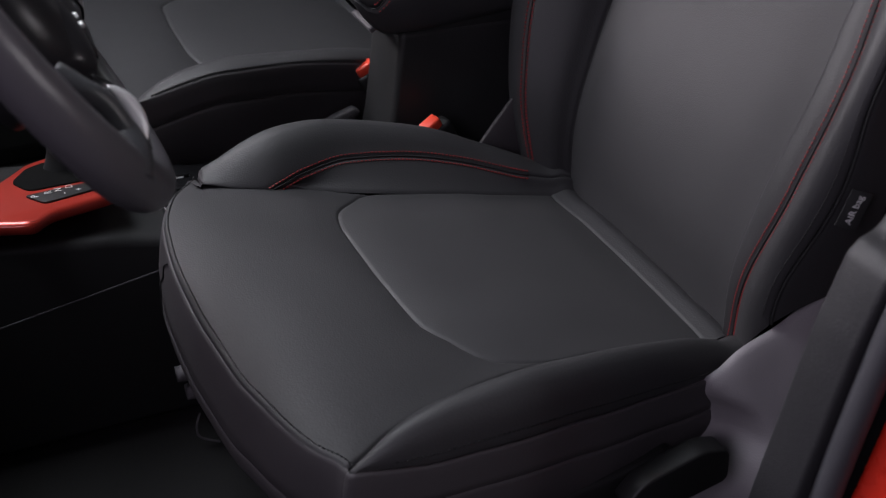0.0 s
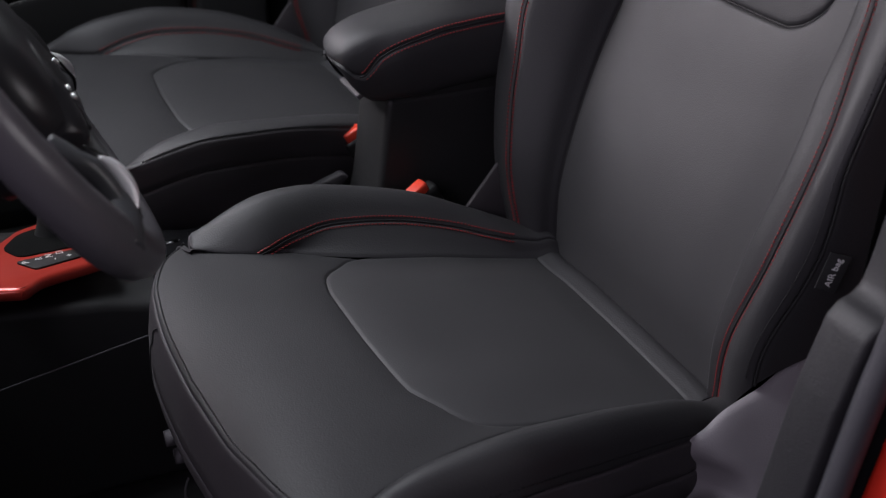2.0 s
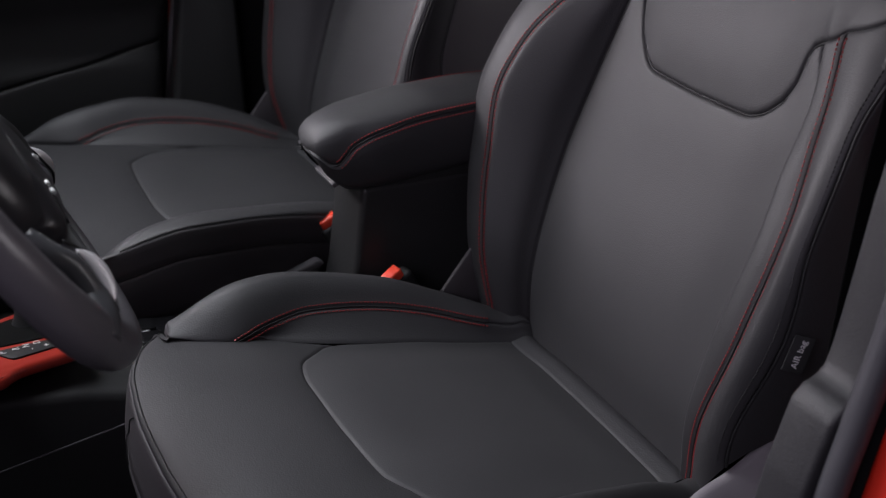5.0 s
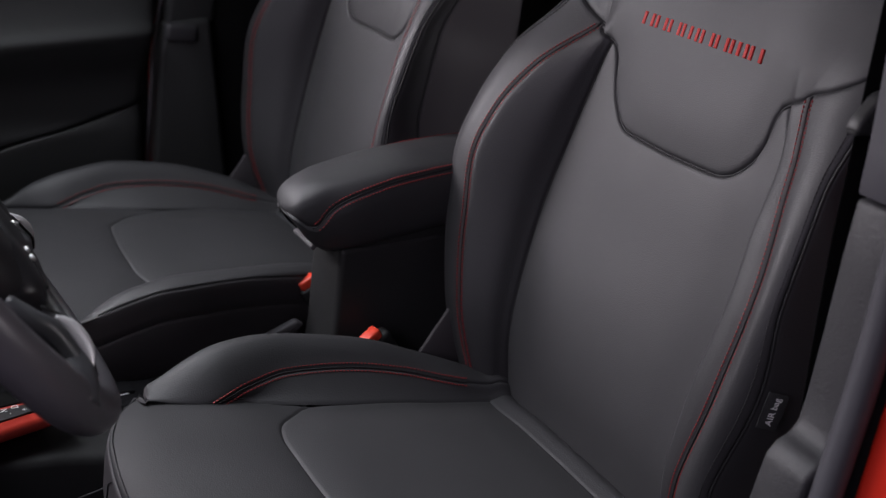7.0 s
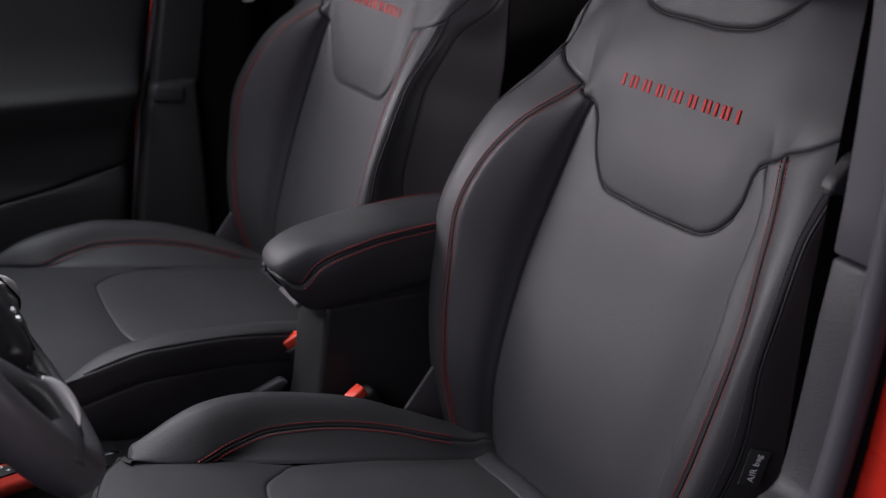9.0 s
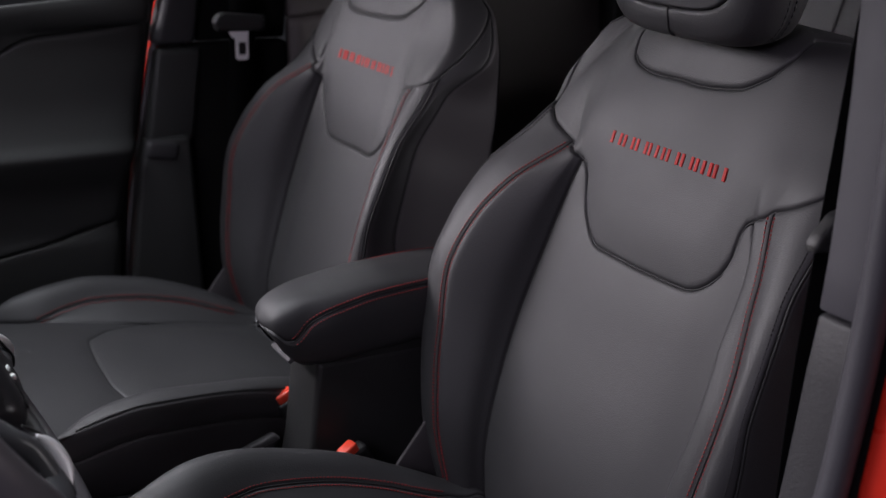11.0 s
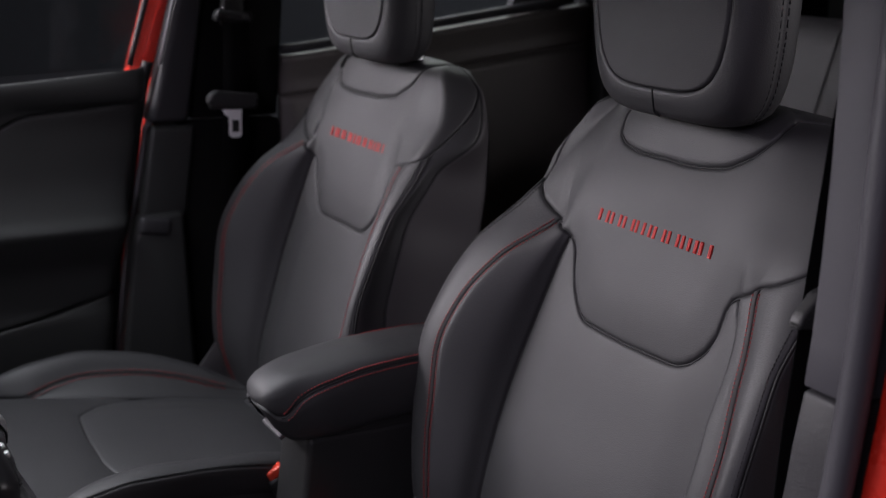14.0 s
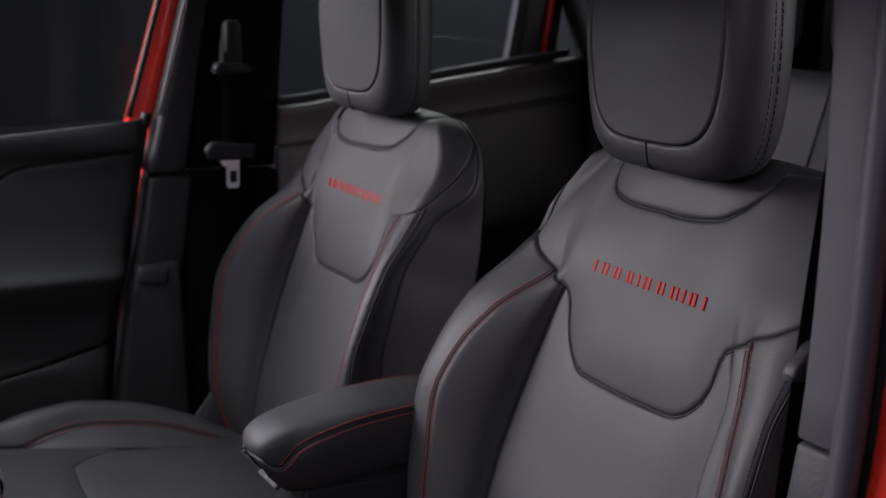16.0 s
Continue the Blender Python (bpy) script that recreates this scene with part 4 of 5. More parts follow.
def at_tip(bm):
    bmesh.ops.transform(bm, matrix=tip, verts=bm.verts)
    return bm


part("bezel", at_tip(prism_bm(ring, -0.040, -0.024, "z", 0.006)), BEZEL_RED, red, "satin metallic red bezel")
well = rounded([(-0.008, 0.757), (0.026, 0.736), (0.042, 0.700), (0.028, 0.662), (-0.028, 0.662), (-0.037, 0.742)], 0.010)
# flat inlay for the well, black for the shade inside it
part("gate_well", at_tip(prism_bm(well, -0.0255, -0.0222, "z", 0.001)), RECESS_SHADE, red)
plate = rounded([(-0.049, 0.748), (-0.075, 0.729), (-0.057, 0.668), (-0.036, 0.662)], 0.006)
gate = part("gate_plate", at_tip(prism_bm(plate, -0.0255, -0.0217, "z", 0.0008)), DARK_PLASTIC, red, "black plate with white gear letters")
for mark, x, y in (("P", -0.0564, 0.7371), ("R", -0.0512, 0.7226), ("N", -0.0478, 0.7113), ("D", -0.0431, 0.699), ("+", -0.0546, 0.6899), ("-", -0.0589, 0.707)):
    bm = text_bm(mark, 0.0115)
    bmesh.ops.transform(bm, matrix=Matrix.Translation((x, y, -0.0213)), verts=bm.verts)
    part("lettering", at_tip(bm), PRINT, gate, "white gear letter", smooth=0)
boot = [[Vector((0.018 + r * math.cos(a), 0.69 + r * 1.2 * math.sin(a), z)) for a in np.linspace(0, 2 * math.pi, 28)[:-1]] for r, z in ((0.022, 0.298), (0.021, 0.306), (0.017, 0.318), (0.012, 0.334), (0.009, 0.35), (0.008, 0.37))]
mesh_part("shifter_boot", *loop_mesh(boot), LEATHER, red, "black leather shifter boot")

switches = thing("switch_panel", "glossy black switch panel on the console", "switch panel")
GLOSS = material("gloss_black", (0.01, 0.01, 0.011), 0.12, vary=0.05, coat=0.6)
part("panel", box_bm((0.11, 0.11, 0.012), (0.0, 0.535, 0.270), 0.004, turn=(4, 0, 0)), GLOSS, switches)
for x, y in ((-0.035, 0.555), (0.0, 0.555), (0.035, 0.555), (-0.02, 0.515), (0.025, 0.515)):
    part("key", box_bm((0.028, 0.026, 0.006), (x, y, 0.2775 + (y - 0.535) * 0.07), 0.002, turn=(4, 0, 0)), GLOSS, switches)
for x, y in ((-0.018, 0.545), (0.018, 0.560)):
    part("chrome_line", box_bm((0.0015, 0.04, 0.002), (x, y, 0.2785), 0.0006, turn=(4, 0, 20)), STEEL, switches, "thin chrome line")


# ---- belt buckles between the seats ----
def buckle(at, lean, turn, label):
    b = thing("belt_buckle", label, "belt buckle", at, "belt buckles")
    part("housing", box_bm((0.022, 0.040, 0.075), (0, 0, -0.040), 0.006), DARK_PLASTIC, b)
    part("release_button", box_bm((0.017, 0.024, 0.014), (0, 0.003, 0.002), 0.003), BUTTON_RED, b, "bright red release button")
    mesh_part("stalk", *tube_mesh([(0, 0, -0.07), (0, -0.01, -0.12), (0, -0.03, -0.17)], 0.008, 10), DARK_PLASTIC, b)
    b.rotation_euler = (radians(lean), 0, radians(turn))
    return b


buckle((-0.087, 0.268, 0.346), -28, 12, "black belt buckle with a red button beside the driver seat")
buckle((0.088, 0.284, 0.350), -28, -8, "black belt buckle with a red button beside the passenger seat")

# ---- steering wheel ----
wheel = thing("steering_wheel", "black leather steering wheel with silver spoke insert", "steering wheel", (-0.335, 0.745, 0.656))
wm = Matrix.Rotation(radians(-31), 4, "X")


def on_wheel(r, deg, lift=0.0):
    a = radians(deg)
    return wm @ Vector((r * math.cos(a), -lift, r * math.sin(a)))


RIM = 0.178
rim_pts = [on_wheel(RIM, d) for d in range(0, 361, 4)]
thick = [0.0195 + 0.0025 * math.exp(-(((d % 180) - 40) / 30.0) ** 2) for d in range(0, 361, 4)]
mesh_part("rim", *tube_mesh(rim_pts, thick, 20), WHEEL_LEATHER, wheel, "thick black leather rim")
HUB_BLACK = material("satin_black_hub", (0.022, 0.021, 0.024), 0.36, grain=0.1, scale=900)
WHEEL_GREY = material("satin_grey_spoke", (0.060, 0.060, 0.066), 0.38, grain=0.1, scale=900, vary=0.08)
def in_wheel(points, n=6):
    """A line through points given across, towards the driver and up in the wheel's own plane."""
    return smooth_path([wm @ Vector((x, -lift, z)) for x, lift, z in points], n)


for side in (-1, 1):
    # lower spoke: a satin arm with a black lobe above it, glossy trim and a bright insert
    arm = in_wheel([(side * x, lift, z) for x, lift, z in ((-0.020, 0.018, -0.030), (0.001, 0.020, -0.039), (0.047, 0.022, -0.056), (0.078, 0.022, -0.072), (0.116, 0.021, -0.083), (0.142, 0.017, -0.098), (0.158, 0.008, -0.108))])
    mesh_part("spoke", *tube_mesh(arm, [0.0125 + 0.0015 * math.sin(i / len(arm) * math.pi) for i in range(len(arm))], 16, flat=0.8), WHEEL_GREY, wheel, "satin grey spoke")
    lobe = in_wheel([(side * x, lift, z) for x, lift, z in ((-0.010, 0.016, 0.016), (0.026, 0.017, 0.008), (0.051, 0.017, -0.009), (0.066, 0.016, -0.030), (0.080, 0.014, -0.046), (0.088, 0.012, -0.052))])
    mesh_part("spoke_cover", *tube_mesh(lobe, [0.024 * math.sqrt(max(0.02, 1 - (i / (len(lobe) - 1)) ** 6)) for i in range(len(lobe))], 18), HUB_BLACK, wheel, "black rounded spoke cover")
    gloss = in_wheel([(side * x, lift, z) for x, lift, z in ((-0.02, 0.034, -0.012), (0.010, 0.035, -0.024), (0.040, 0.035, -0.040), (0.066, 0.034, -0.056))])
    mesh_part("spoke_trim", *tube_mesh(gloss, [0.0045 - 0.003 * (i / (len(gloss) - 1)) ** 2 for i in range(len(gloss))], 10), GLOSS, wheel, "glossy black trim strip")
    # button edges in steel, painting the white glints on the glossy trim
    keys = in_wheel([(side * x, lift, z) for x, lift, z in ((0.030, 0.0385, -0.032), (0.046, 0.0385, -0.042))], 4)
    for k in (0, 2):
        mesh_part("spoke_button", *tube_mesh(keys[k:k + 2], 0.0022, 8), STEEL, wheel, "small bright button edge")
    shell = in_wheel([(side * x, lift, z) for x, lift, z in ((0.112, 0.012, -0.022), (0.121, 0.017, -0.043), (0.122, 0.021, -0.058), (0.126, 0.021, -0.076), (0.136, 0.018, -0.094), (0.150, 0.010, -0.106))])
    mesh_part("spoke_shell", *tube_mesh(shell, [0.0095 * math.sin((i + 2) / (len(shell) + 3) * math.pi) ** 0.4 for i in range(len(shell))], 14), WHEEL_GREY, wheel, "satin grey spoke shell")
    lens = in_wheel([(side * x, lift, z) for x, lift, z in ((0.1165, 0.031, -0.055), (0.1170, 0.0340, -0.066), (0.1205, 0.0345, -0.078), (0.1275, 0.0325, -0.090), (0.136, 0.027, -0.099))])
    mesh_part("spoke_insert", *tube_mesh(lens, [0.0008 + 0.0055 * math.sin((i + 0.3) / (len(lens) - 0.4) * math.pi) ** 0.9 for i in range(len(lens))], 14, flat=0.7), SILVER, wheel, "satin silver spoke insert")
    joint = in_wheel([(side * x, lift, z) for x, lift, z in ((0.116, 0.028, -0.042), (0.111, 0.033, -0.058), (0.112, 0.034, -0.075), (0.121, 0.033, -0.091), (0.137, 0.026, -0.106))])
    mesh_part("insert_joint", *tube_mesh(joint, 0.0013, 6), SEAM, wheel)
hub = [[wm @ Vector((r * math.cos(a) * 1.1, -d, r * math.sin(a))) for a in np.linspace(0, 2 * math.pi, 41)[:-1]] for r, d in ((0.085, -0.05), (0.094, -0.01), (0.093, 0.012), (0.086, 0.027), (0.06, 0.037), (0.01, 0.041))]
mesh_part("hub", *loop_mesh(hub), HUB_BLACK, wheel, "black plastic hub cover")
col = [wm @ Vector((0, d, 0)) for d in (0.02, 0.1, 0.2, 0.34, 0.475)]
mesh_part("column", *tube_mesh(col, 0.045, 20), DARK_PLASTIC, wheel)

# ---- shell of the cabin ----
floor = part("floor", box_bm((1.36, 2.7, 0.05), (0.0, 0.15, -0.025), 0.004), CARPET)
tagged(floor, "black carpeted car floor", "floor", kind="structure")
# unseen roof, its front edge set to cut the overhead light
roof = part("ceiling", box_bm((1.34, 1.83, 0.04), (0, -0.375, 1.33), 0.01), HEADLINER)
tagged(roof, "grey fabric headliner", "ceiling", kind="structure")
# unseen header, hung lower than usual to shade headrests and shoulders
header = part("windscreen_header", box_bm((1.34, 0.04, 0.23), (0, 0.51, 1.215), 0.015), HEADLINER)
tagged(header, "grey padded windscreen header", "header", kind="structure")
# unseen; closes the front, and its height shades cushions and lower backs
dash = part("dash_wall", box_bm((1.34, 0.06, 0.92), (0, 1.16, 0.46), 0.01), DARK_PLASTIC)
tagged(dash, "plain dark wall ahead of the console", "bulkhead", kind="structure")
tail = part("rear_wall", box_bm((1.34, 0.06, 1.36), (0, -1.27, 0.68), 0.01), DARK_PLASTIC)
# added out of view to stop the rear lamp's low spill
side = part("wall_rear_side", box_bm((0.03, 1.15, 0.90), (-0.745, -0.68, 0.45), 0.01), DARK_PLASTIC)
tagged(side, "plain dark door panel beside the rear bench", "door panel", kind="structure")
tagged(tail, "plain dark wall behind the rear seat", "bulkhead", kind="structure")


def sheet(name, surf, us, vs, mat, parent, label="", thick=0.0):
    u, v = np.meshgrid(us, vs, indexing="ij")
    p = surf(u, v).reshape(-1, 3)
    ob = mesh_part(name, p, grid_faces(len(us), len(vs)), mat, parent, label)
    if thick:
        mod = ob.modifiers.new("thickness", "SOLIDIFY")
        mod.thickness, mod.offset = thick, -1
    return ob


# ---- passenger door ----
door = thing("passenger_door", "black trimmed passenger door with dark window and red frame", "car door")
door_edge = curve((0.05, 0.30, 0.45, 0.56, 0.63, 0.705, 0.777, 0.81, 0.86), (0.385, 0.370, 0.356, 0.337, 0.320, 0.303, 0.294, 0.292, 0.292))
door_x = curve((0.05, 0.30, 0.42, 0.445, 0.50, 0.555, 0.578, 0.60, 0.66, 0.74, 0.773, 0.79, 0.815, 0.838, 0.846), (0.655, 0.64, 0.645, 0.655, 0.655, 0.632, 0.625, 0.640, 0.662, 0.664, 0.660, 0.640, 0.634, 0.640, 0.665))


def door_surf(u, v):
    """u forward from the door's rear edge, v up."""
    u, v = np.broadcast_arrays(np.asarray(u, float), np.asarray(v, float))
    roll = 0.02 * np.exp(-np.maximum(u, 0) / 0.008)
    ledge = 0.012 * np.exp(-(((v - 0.585 + 0.055 * u) / 0.02) ** 2))
    return np.stack([door_x(v) + roll - ledge * 0.3, door_edge(v) + u, v], -1)


def door_line(base, slope, dip=0.0):
    return lambda u: base + slope * np.asarray(u, float) - dip * (1 / (1 + np.exp(-(np.asarray(u, float) - 0.225) / 0.012)))


D_SEAM = (0.006, 0.006)
panel("door_belt_trim", door_surf, 0.0, 0.80, door_line(0.780, -0.072, 0.030), door_line(0.842, -0.085), (None, None, D_SEAM, (0.004, 0.006)), DOOR_VINYL, door, "black grained belt trim", step=0.02, flip=-1)
panel("door_upper_panel", door_surf, 0.0, 0.80, door_line(0.588, -0.055), door_line(0.780, -0.072, 0.030), (None, None, None, D_SEAM), DOOR_VINYL, door, step=0.02, flip=-1)
panel("door_armrest", door_surf, 0.0, 0.80, door_line(0.456, -0.20), door_line(0.588, -0.055), (None, None, D_SEAM, None), DOOR_VINYL, door, step=0.02, flip=-1)
panel("door_pocket", door_surf, 0.0, 0.80, level(0.04), door_line(0.456, -0.20), (None, None, None, D_SEAM), DOOR_VINYL, door, step=0.02, flip=-1)
part("door_shell", prism_bm([(0.375, 0.03), (0.365, 0.45), (0.33, 0.62), (0.305, 0.795), (1.15, 0.76), (1.15, 0.03)], 0.69, 0.735, "x", 0.006), BODY_RED, door, "red painted door shell")
edge = smooth_path([(0.700, 0.352, 0.05), (0.700, 0.348, 0.45), (0.695, 0.320, 0.62), (0.690, 0.288, 0.80), (0.690, 0.277, 0.845)], 8)
mesh_part("door_edge_seal", *tube_mesh(edge, 0.009, 10), DARK_PLASTIC, door)
glass_out = [(0.283, 0.835), (0.222, 1.035), (0.165, 1.24), (1.0, 1.24), (1.15, 0.80)]
pane = part("window_pane", prism_bm(glass_out, 0.708, 0.712, "x", 0), GLASS, door, "dark tinted side glass", smooth=0)
pane.visible_shadow = False
frame_bk = smooth_path([(0.704, 0.304, 0.838), (0.704, 0.246, 1.035), (0.704, 0.188, 1.24)], 6)
mesh_part("window_frame", *tube_mesh(frame_bk, 0.0050, 10), DARK_PLASTIC, door)
part("frame_red", prism_bm([(0.262, 0.815), (0.196, 1.035), (0.135, 1.24), (0.184, 1.24), (0.244, 1.035), (0.301, 0.84), (0.306, 0.815)], 0.714, 0.745, "x", 0.003), BODY_RED, door, "bright red painted window frame")

# ---- passenger pillar and belt ----
post = thing("pillar_trim", "dark plastic centre pillar trim behind the passenger door", "pillar trim")
part("upper_trim", prism_bm([(0.286, 0.742), (0.210, 1.035), (0.150, 1.25), (0.12, 1.25), (0.172, 1.035), (0.215, 0.742)], 0.664, 0.72, "x", 0.012, 4), PILLAR, post, "smooth dark grey upper pillar trim")
# painted black for the shade that the seat throws behind the belt
part("belt_recess", prism_bm([(0.21, 0.745), (0.172, 1.035), (0.13, 1.25), (-0.02, 1.25), (0.03, 1.035), (0.050, 0.745)], 0.680, 0.715, "x", 0.006), RECESS_SHADE, post, "black recess behind the belt")
part("middle_trim", prism_bm([(0.308, 0.578), (0.284, 0.738), (0.205, 0.738), (0.225, 0.578)], 0.660, 0.72, "x", 0.010, 4), DOOR_VINYL, post)
part("lower_trim", prism_bm([(0.372, 0.05), (0.350, 0.34), (0.324, 0.545), (0.311, 0.588), (0.235, 0.592), (0.21, 0.05)], 0.646, 0.72, "x", 0.010, 4), DOOR_VINYL, post)
part("trim_ledge", box_bm((0.022, 0.058, 0.034), (0.652, 0.286, 0.570), 0.010, 4, turn=(8, 0, 0)), PILLAR, post, "rounded grey trim ledge")
# lower recess, shade likewise given by its black colour
part("lower_recess", prism_bm([(0.25, 0.05), (0.235, 0.741), (0.05, 0.741), (0.03, 0.05)], 0.668, 0.715, "x", 0.006), RECESS_SHADE, post)
part("jamb", prism_bm([(0.362, 0.03), (0.345, 0.45), (0.312, 0.60), (0.268, 0.78), (0.195, 1.035), (0.135, 1.25), (0.105, 1.25), (0.165, 1.035), (0.24, 0.78), (0.28, 0.60), (0.315, 0.45), (0.33, 0.03)], 0.726, 0.76, "x", 0.004), BODY_RED, post, "red painted door jamb")
seal = smooth_path([(0.690, 0.374, 0.05), (0.690, 0.350, 0.34), (0.690, 0.318, 0.56), (0.690, 0.275, 0.76), (0.690, 0.204, 1.035), (0.690, 0.143, 1.25)], 8)
mesh_part("door_seal", *tube_mesh(seal, 0.0050, 10), SIDE_COVER, post, "grey rubber door seal")


def ribbon(points, wide, across, thick=0.0014):
    pts = smooth_path(points, 8)
    verts, faces = [], []
    ax = Vector(across).normalized()
    for i, p in enumerate(pts):
        d = (pts[min(i + 1, len(pts) - 1)] - pts[max(i - 1, 0)]).normalized()
        n = d.cross(ax).normalized()
        verts += [p - ax * wide / 2 - n * thick / 2, p + ax * wide / 2 - n * thick / 2, p + ax * wide / 2 + n * thick / 2, p - ax * wide / 2 + n * thick / 2]
    for i in range(len(pts) - 1):
        for k in range(4):
            faces.append((i * 4 + k, i * 4 + (k + 1) % 4, i * 4 + 4 + (k + 1) % 4, i * 4 + 4 + k))
    faces += [(0, 1, 2, 3), tuple(len(verts) - 4 + k for k in range(4))]
    return verts, faces


# pale tube painting the highlight that the trim's rounded edge catches
lip = smooth_path([(0.668, 0.262, 0.842), (0.668, 0.212, 1.035), (0.668, 0.153, 1.24)], 6)
mesh_part("trim_edge", *tube_mesh(lip, 0.0030, 8), SIDE_COVER, post, "light grey trim edge")
belt = thing("seat_belt", "black seat belt with steel tongue hanging on the pillar", "seat belt", group="seat belts")
mesh_part("webbing", *ribbon([(0.652, 0.135, 1.00), (0.640, 0.137, 0.90), (0.634, 0.142, 0.78), (0.632, 0.150, 0.62), (0.632, 0.16, 0.40), (0.64, 0.165, 0.12)], 0.046, (0, 1, 0)), WEBBING, belt, "black woven webbing")
part("guide_arm", prism_bm(rounded([(0.120, 0.905), (0.123, 1.0), (0.155, 1.0), (0.163, 0.905)], 0.012), 0.640, 0.660, "x", 0.006), DARK_PLASTIC, belt)
part("guide_loop", prism_bm(rounded([(0.112, 0.912), (0.110, 0.928), (0.172, 0.933), (0.178, 0.916)], 0.007), 0.628, 0.650, "x", 0.006), PLASTIC, belt)
part("guide_cap", box_bm((0.014, 0.026, 0.055), (0.638, 0.142, 0.975), 0.006), PLASTIC, belt)
part("tongue_grip", prism_bm(rounded([(0.108, 0.766), (0.106, 0.792), (0.185, 0.800), (0.198, 0.788), (0.192, 0.768)], 0.008), 0.616, 0.634, "x", 0.006), PLASTIC, belt, "black plastic tongue grip")
blade = prism_bm([(0.135, 0.768), (0.171, 0.768), (0.165, 0.757), (0.159, 0.754), (0.159, 0.722), (0.154, 0.718), (0.140, 0.718), (0.136, 0.722), (0.136, 0.754)], 0.624, 0.6265, "x", 0.0006, 1)
part("tongue_blade", blade, STEEL, belt, "bright steel tongue blade")
part("blade_slot", box_bm((0.0016, 0.012, 0.020), (0.6232, 0.1475, 0.738), 0.0004, 1), DARK_PLASTIC, belt)

# ---- rear door on the far side ----
rear = thing("rear_door", "dark trimmed rear door with grey window", "car door")
belt_z = curve((-0.60, -0.48, -0.26, 0.0, 0.1), (0.938, 0.926, 0.902, 0.872, 0.862))


def rear_surf(u, v):
    """u towards the front, v from the floor (0) to the belt line (1)."""
    u, v = np.broadcast_arrays(np.asarray(u, float), np.asarray(v, float))
    z = 0.1 + (belt_z(u) + 0.020 - 0.030 * np.minimum(u, 0) - 0.1) * v
    x = 0.665 + 0.012 * np.sin(v * 9) - 0.02 * np.exp(-(((v - 0.62) / 0.06) ** 2)) - 0.016 * np.clip((v - 0.9) / 0.1, 0, 1)
    return np.stack([x, u, z], -1)


sheet("door_trim_lower", rear_surf, np.linspace(-0.62, 0.05, 24), np.linspace(0, 0.862, 40), REAR_TRIM, rear, "", 0.02)
sheet("door_trim_upper", rear_surf, np.linspace(-0.62, 0.05, 24), np.linspace(0.865, 0.955, 10), REAR_TRIM, rear, "", 0.02)
sheet("belt_seal", rear_surf, np.linspace(-0.56, 0.05, 24), np.linspace(0.962, 0.978, 4), RUBBER, rear, "grey window seal", 0.01)
pane = part("window_pane", prism_bm([(0.06, 0.84), (0.0, 1.25), (-0.50, 1.25), (-0.455, 1.05), (-0.43, 0.90)], 0.688, 0.692, "x", 0), GLASS, rear, "grey tinted side glass", smooth=0)
pane.visible_shadow = False
part("window_post", prism_bm([(-0.425, 0.90), (-0.452, 1.05), (-0.49, 1.25), (-0.515, 1.25), (-0.475, 1.05), (-0.450, 0.90)], 0.672, 0.70, "x", 0.004), RUBBER, rear, "grey window guide")
part("door_frame", prism_bm([(-0.450, 0.90), (-0.475, 1.05), (-0.515, 1.25), (-0.60, 1.25), (-0.56, 1.05), (-0.54, 0.90)], 0.676, 0.70, "x", 0.004), DARK_PLASTIC, rear)
part("frame_red", prism_bm([(-0.505, 0.935), (-0.52, 1.05), (-0.54, 1.25), (-0.552, 1.25), (-0.532, 1.05), (-0.513, 0.935)], 0.664, 0.68, "x", 0.002), BODY_RED, rear, "red painted frame edge")
part("door_shell", prism_bm([(-0.02, 0.05), (-0.02, 0.80), (-0.62, 0.86), (-0.62, 0.05)], 0.70, 0.73, "x", 0.004), DARK_PLASTIC, rear)
cpost = part("rear_pillar", prism_bm([(-0.60, 0.05), (-0.60, 0.95), (-0.56, 1.05), (-0.60, 1.28), (-1.2, 1.28), (-1.2, 0.05)], 0.60, 0.70, "x", 0.01), DARK_PLASTIC)
tagged(cpost, "dark plastic rear pillar", "pillar", kind="structure")

# ---- rear seat ----
bench = thing("rear_seat", "grey leather rear bench seat with headrests", "car seat")
RB_W = curve((-0.62, -0.45, -0.2, 0.0, 0.2, 0.45, 0.62), (0.03, 0.0, 0.012, 0.02, 0.012, 0.0, 0.03))


def bench_back(u, v):
    u, v = np.broadcast_arrays(np.asarray(u, float), np.asarray(v, float))
    top = np.clip((v - 0.58) / 0.05, 0, 2.4)
    z = 0.33 + np.minimum(v, 0.58) * 0.95 + 0.05 * np.sin(top)
    y = -0.62 - np.minimum(v, 0.58) * 0.30 + RB_W(u) - 0.05 * (1 - np.cos(top))
    return np.stack([u, y, z], -1)


for lo, hi in ((-0.62, -0.18), (-0.18, 0.18), (0.18, 0.62)):
    panel("backrest", bench_back, lo, hi, level(0.0), level(0.69), (PULLED, PULLED, None, None), LEATHER, bench, step=0.03, flip=-1)
part("bench_cushion", box_bm((1.22, 0.48, 0.16), (0, -0.42, 0.29), 0.05, 5), LEATHER, bench)
part("bench_base", box_bm((1.2, 0.40, 0.20), (0, -0.45, 0.11), 0.02), CARPET, bench)
part("bench_shell", box_bm((1.22, 0.04, 0.86), (0, -0.90, 0.47), 0.01, turn=(0, 0, 0)), CARPET, bench)
for x in (-0.40, 0.09, 0.44):
    part("headrest", box_bm((0.24, 0.09, 0.15), (x, -0.83, 1.03), 0.04, 5), LEATHER, bench, "grey leather rear headrest")
    part("headrest_post", box_bm((0.012, 0.012, 0.10), (x, -0.83, 0.93), 0.004), STEEL, bench)

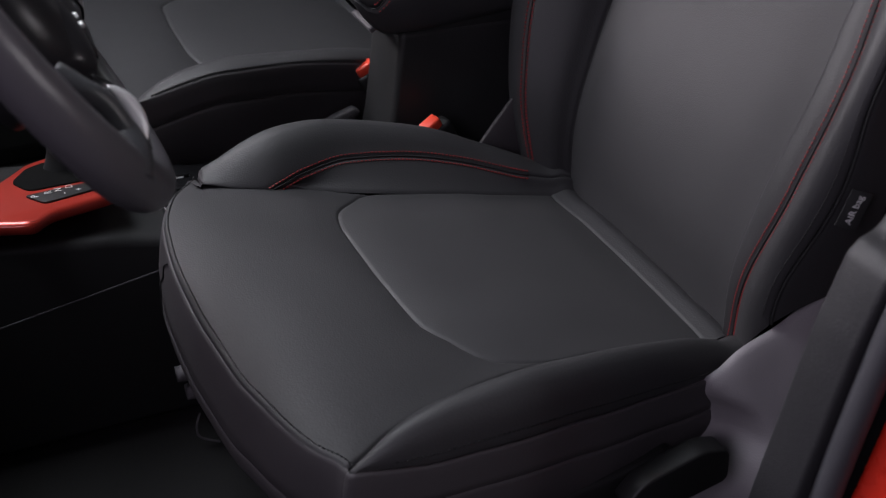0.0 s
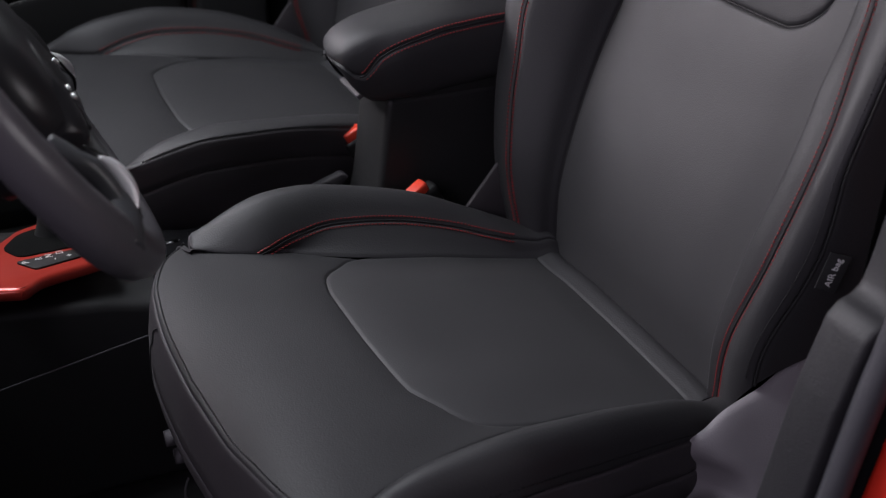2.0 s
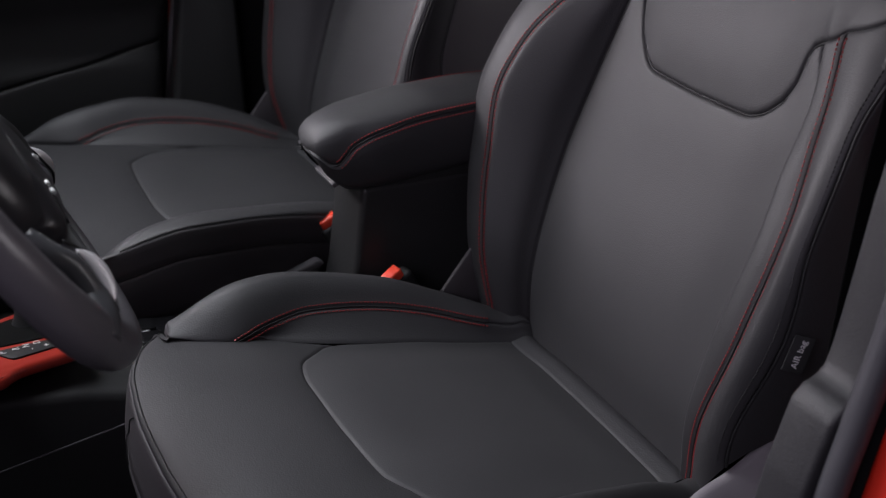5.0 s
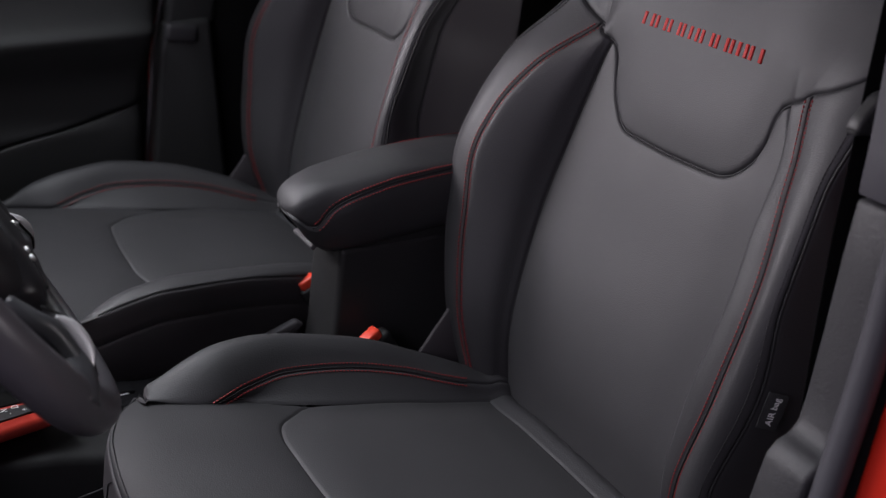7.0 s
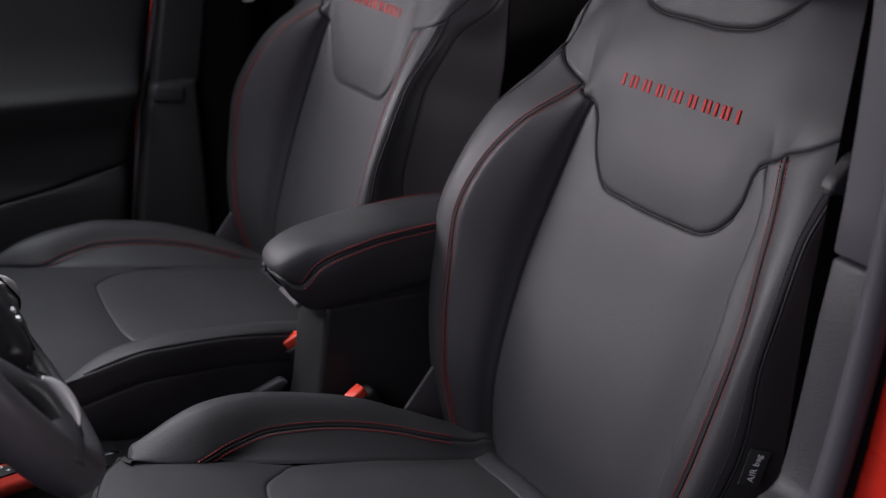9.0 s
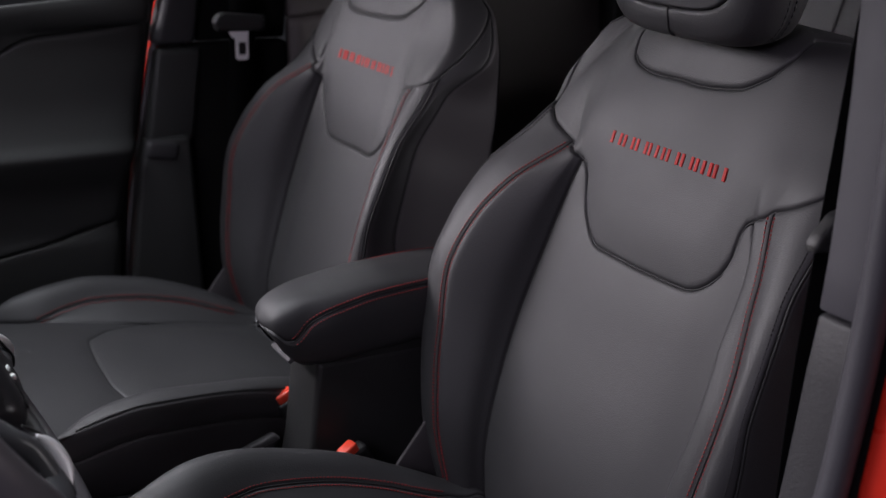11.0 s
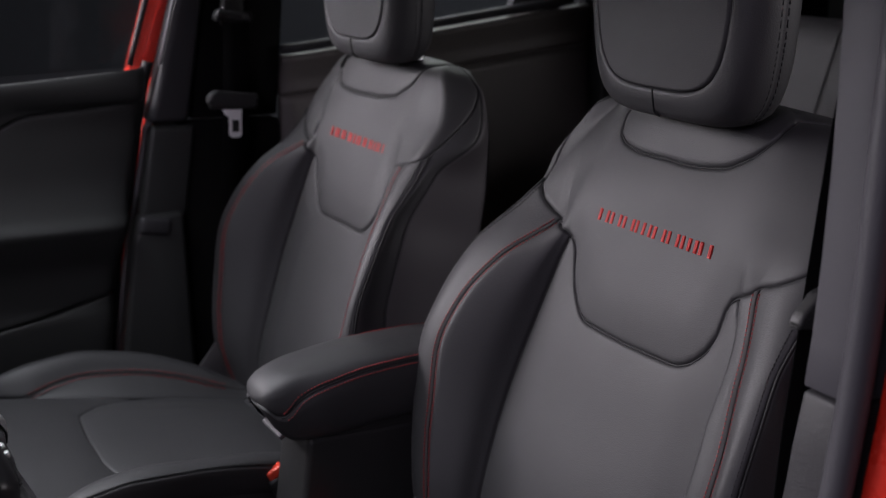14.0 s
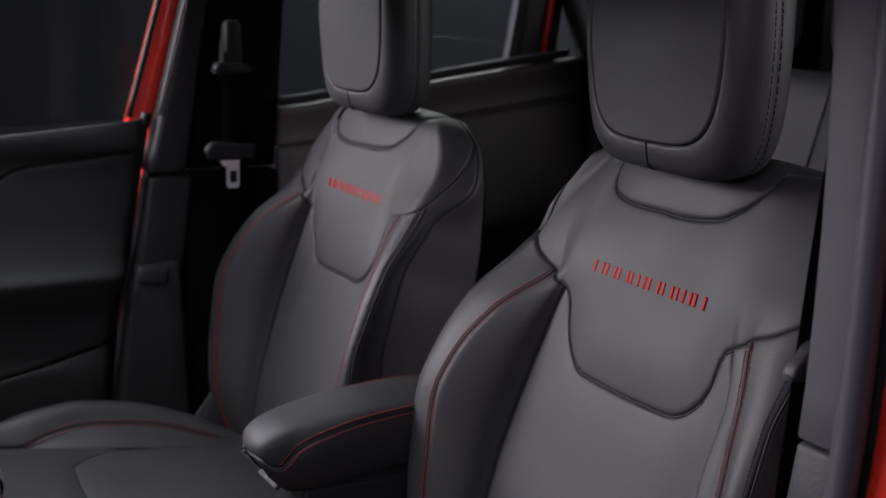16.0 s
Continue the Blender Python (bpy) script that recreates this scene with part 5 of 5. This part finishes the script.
# ---- driver side pillar ----
near = thing("pillar_trim", "grey grained centre pillar trim beside the driver seat", "pillar trim")
part("upper_trim", prism_bm([(0.1305, 0.7165), (0.127, 0.76), (0.125, 0.82), (0.1245, 0.89), (0.126, 0.95), (0.130, 1.05), (0.140, 1.30), (0.00, 1.30), (0.03, 0.7165)], -0.735, -0.686, "x", 0.003, 2), PILLAR_LIGHT, near, "grained grey upper pillar trim")
part("lower_trim", prism_bm([(0.1305, 0.714), (0.138, 0.666), (0.146, 0.598), (0.153, 0.548), (0.158, 0.526), (0.166, 0.5175), (0.178, 0.5135), (0.188, 0.503), (0.194, 0.482), (0.204, 0.445), (0.212, 0.40), (0.220, 0.35), (0.229, 0.30), (0.244, 0.20), (0.255, 0.05), (0.05, 0.05), (0.03, 0.714)], -0.735, -0.686, "x", 0.005, 3), PILLAR, near, "grained grey lower pillar trim")
line = smooth_path([(-0.745, 0.225, 0.10), (-0.745, 0.207, 0.30), (-0.745, 0.187, 0.436), (-0.745, 0.170, 0.515), (-0.745, 0.153, 0.60), (-0.745, 0.141, 0.69), (-0.745, 0.134, 0.79), (-0.745, 0.133, 0.94), (-0.745, 0.130, 1.30)], 8)
mesh_part("door_seal", *tube_mesh(line, 0.0125, 16, flat=1.2), PILLAR_LIGHT, near, "soft grey rubber door seal")
part("jamb", prism_bm([(0.225, 0.02), (0.208, 0.26), (0.191, 0.34), (0.176, 0.42), (0.147, 0.58), (0.128, 0.73), (0.123, 0.80), (0.118, 1.0), (0.110, 1.30), (-0.10, 1.30), (-0.10, 0.02)], -0.80, -0.757, "x", 0.008), BODY_RED, near, "red painted body jamb")
part("warning_sticker", box_bm((0.001, 0.03, 0.05), (-0.8008, 0.065, 0.62), 0.0003, 1), PRINT, near, "white sticker with grey bars")
for k in range(5):
    part("sticker_bar", box_bm((0.0008, 0.024, 0.003), (-0.8016, 0.065, 0.603 + k * 0.0085), 0), PLASTIC, near)
sill = part("door_sill", box_bm((0.14, 2.2, 0.10), (-0.70, 0.35, 0.03), 0.02), PLASTIC)
tagged(sill, "black plastic door sill", "sill", kind="structure")
sill = part("door_sill", box_bm((0.05, 2.2, 0.08), (0.70, 0.35, 0.0), 0.01), PLASTIC)
tagged(sill, "black plastic door sill", "sill", kind="structure")

nbelt = thing("seat_belt", "black seat belt with tongue beside the driver seat back", "seat belt", group="seat belts")
mesh_part("webbing", *ribbon([(-0.640, 0.040, 1.25), (-0.640, 0.052, 1.0), (-0.640, 0.062, 0.90), (-0.640, 0.069, 0.82), (-0.640, 0.077, 0.72), (-0.640, 0.084, 0.62), (-0.645, 0.095, 0.35), (-0.65, 0.10, 0.08)], 0.046, (0.2, -0.98, 0)), WEBBING, nbelt, "black woven webbing")
grip = rounded([(0.130, 0.760), (0.127, 0.769), (0.108, 0.788), (0.094, 0.790), (0.094, 0.765), (0.113, 0.757)], 0.005)
part("tongue_grip", prism_bm(grip, -0.676, -0.662, "x", 0.003), PLASTIC, nbelt, "dark grey plastic belt tongue")
part("tongue_hole", prism_bm([(0.113 + 0.004 * math.cos(a), 0.772 + 0.004 * math.sin(a)) for a in np.linspace(0, 2 * math.pi, 13)[:-1]], -0.6768, -0.675, "x", 0), SEAM, nbelt)

# ---- studio round the car ----
ground = part("ground", box_bm((60, 60, 0.1), (0, 0, -0.40), 0), GROUND)
tagged(ground, "dark studio floor", "ground", kind="structure")
for k, (size, at) in enumerate((((12, 0.2, 6), (0, 6, 2.6)), ((12, 0.2, 6), (0, -6, 2.6)), ((0.2, 12, 6), (6, 0, 2.6)), ((0.2, 12, 6), (-6, 0, 2.6)))):
    w = part("wall_" + ("north", "south", "east", "west")[k], box_bm(size, at, 0), STUDIO)
    tagged(w, "dark grey studio wall", "wall", kind="structure")
top = part("studio_ceiling", box_bm((12.2, 12.2, 0.2), (0, 0, 5.7), 0), STUDIO)
tagged(top, "dark grey studio ceiling", "ceiling", kind="structure")
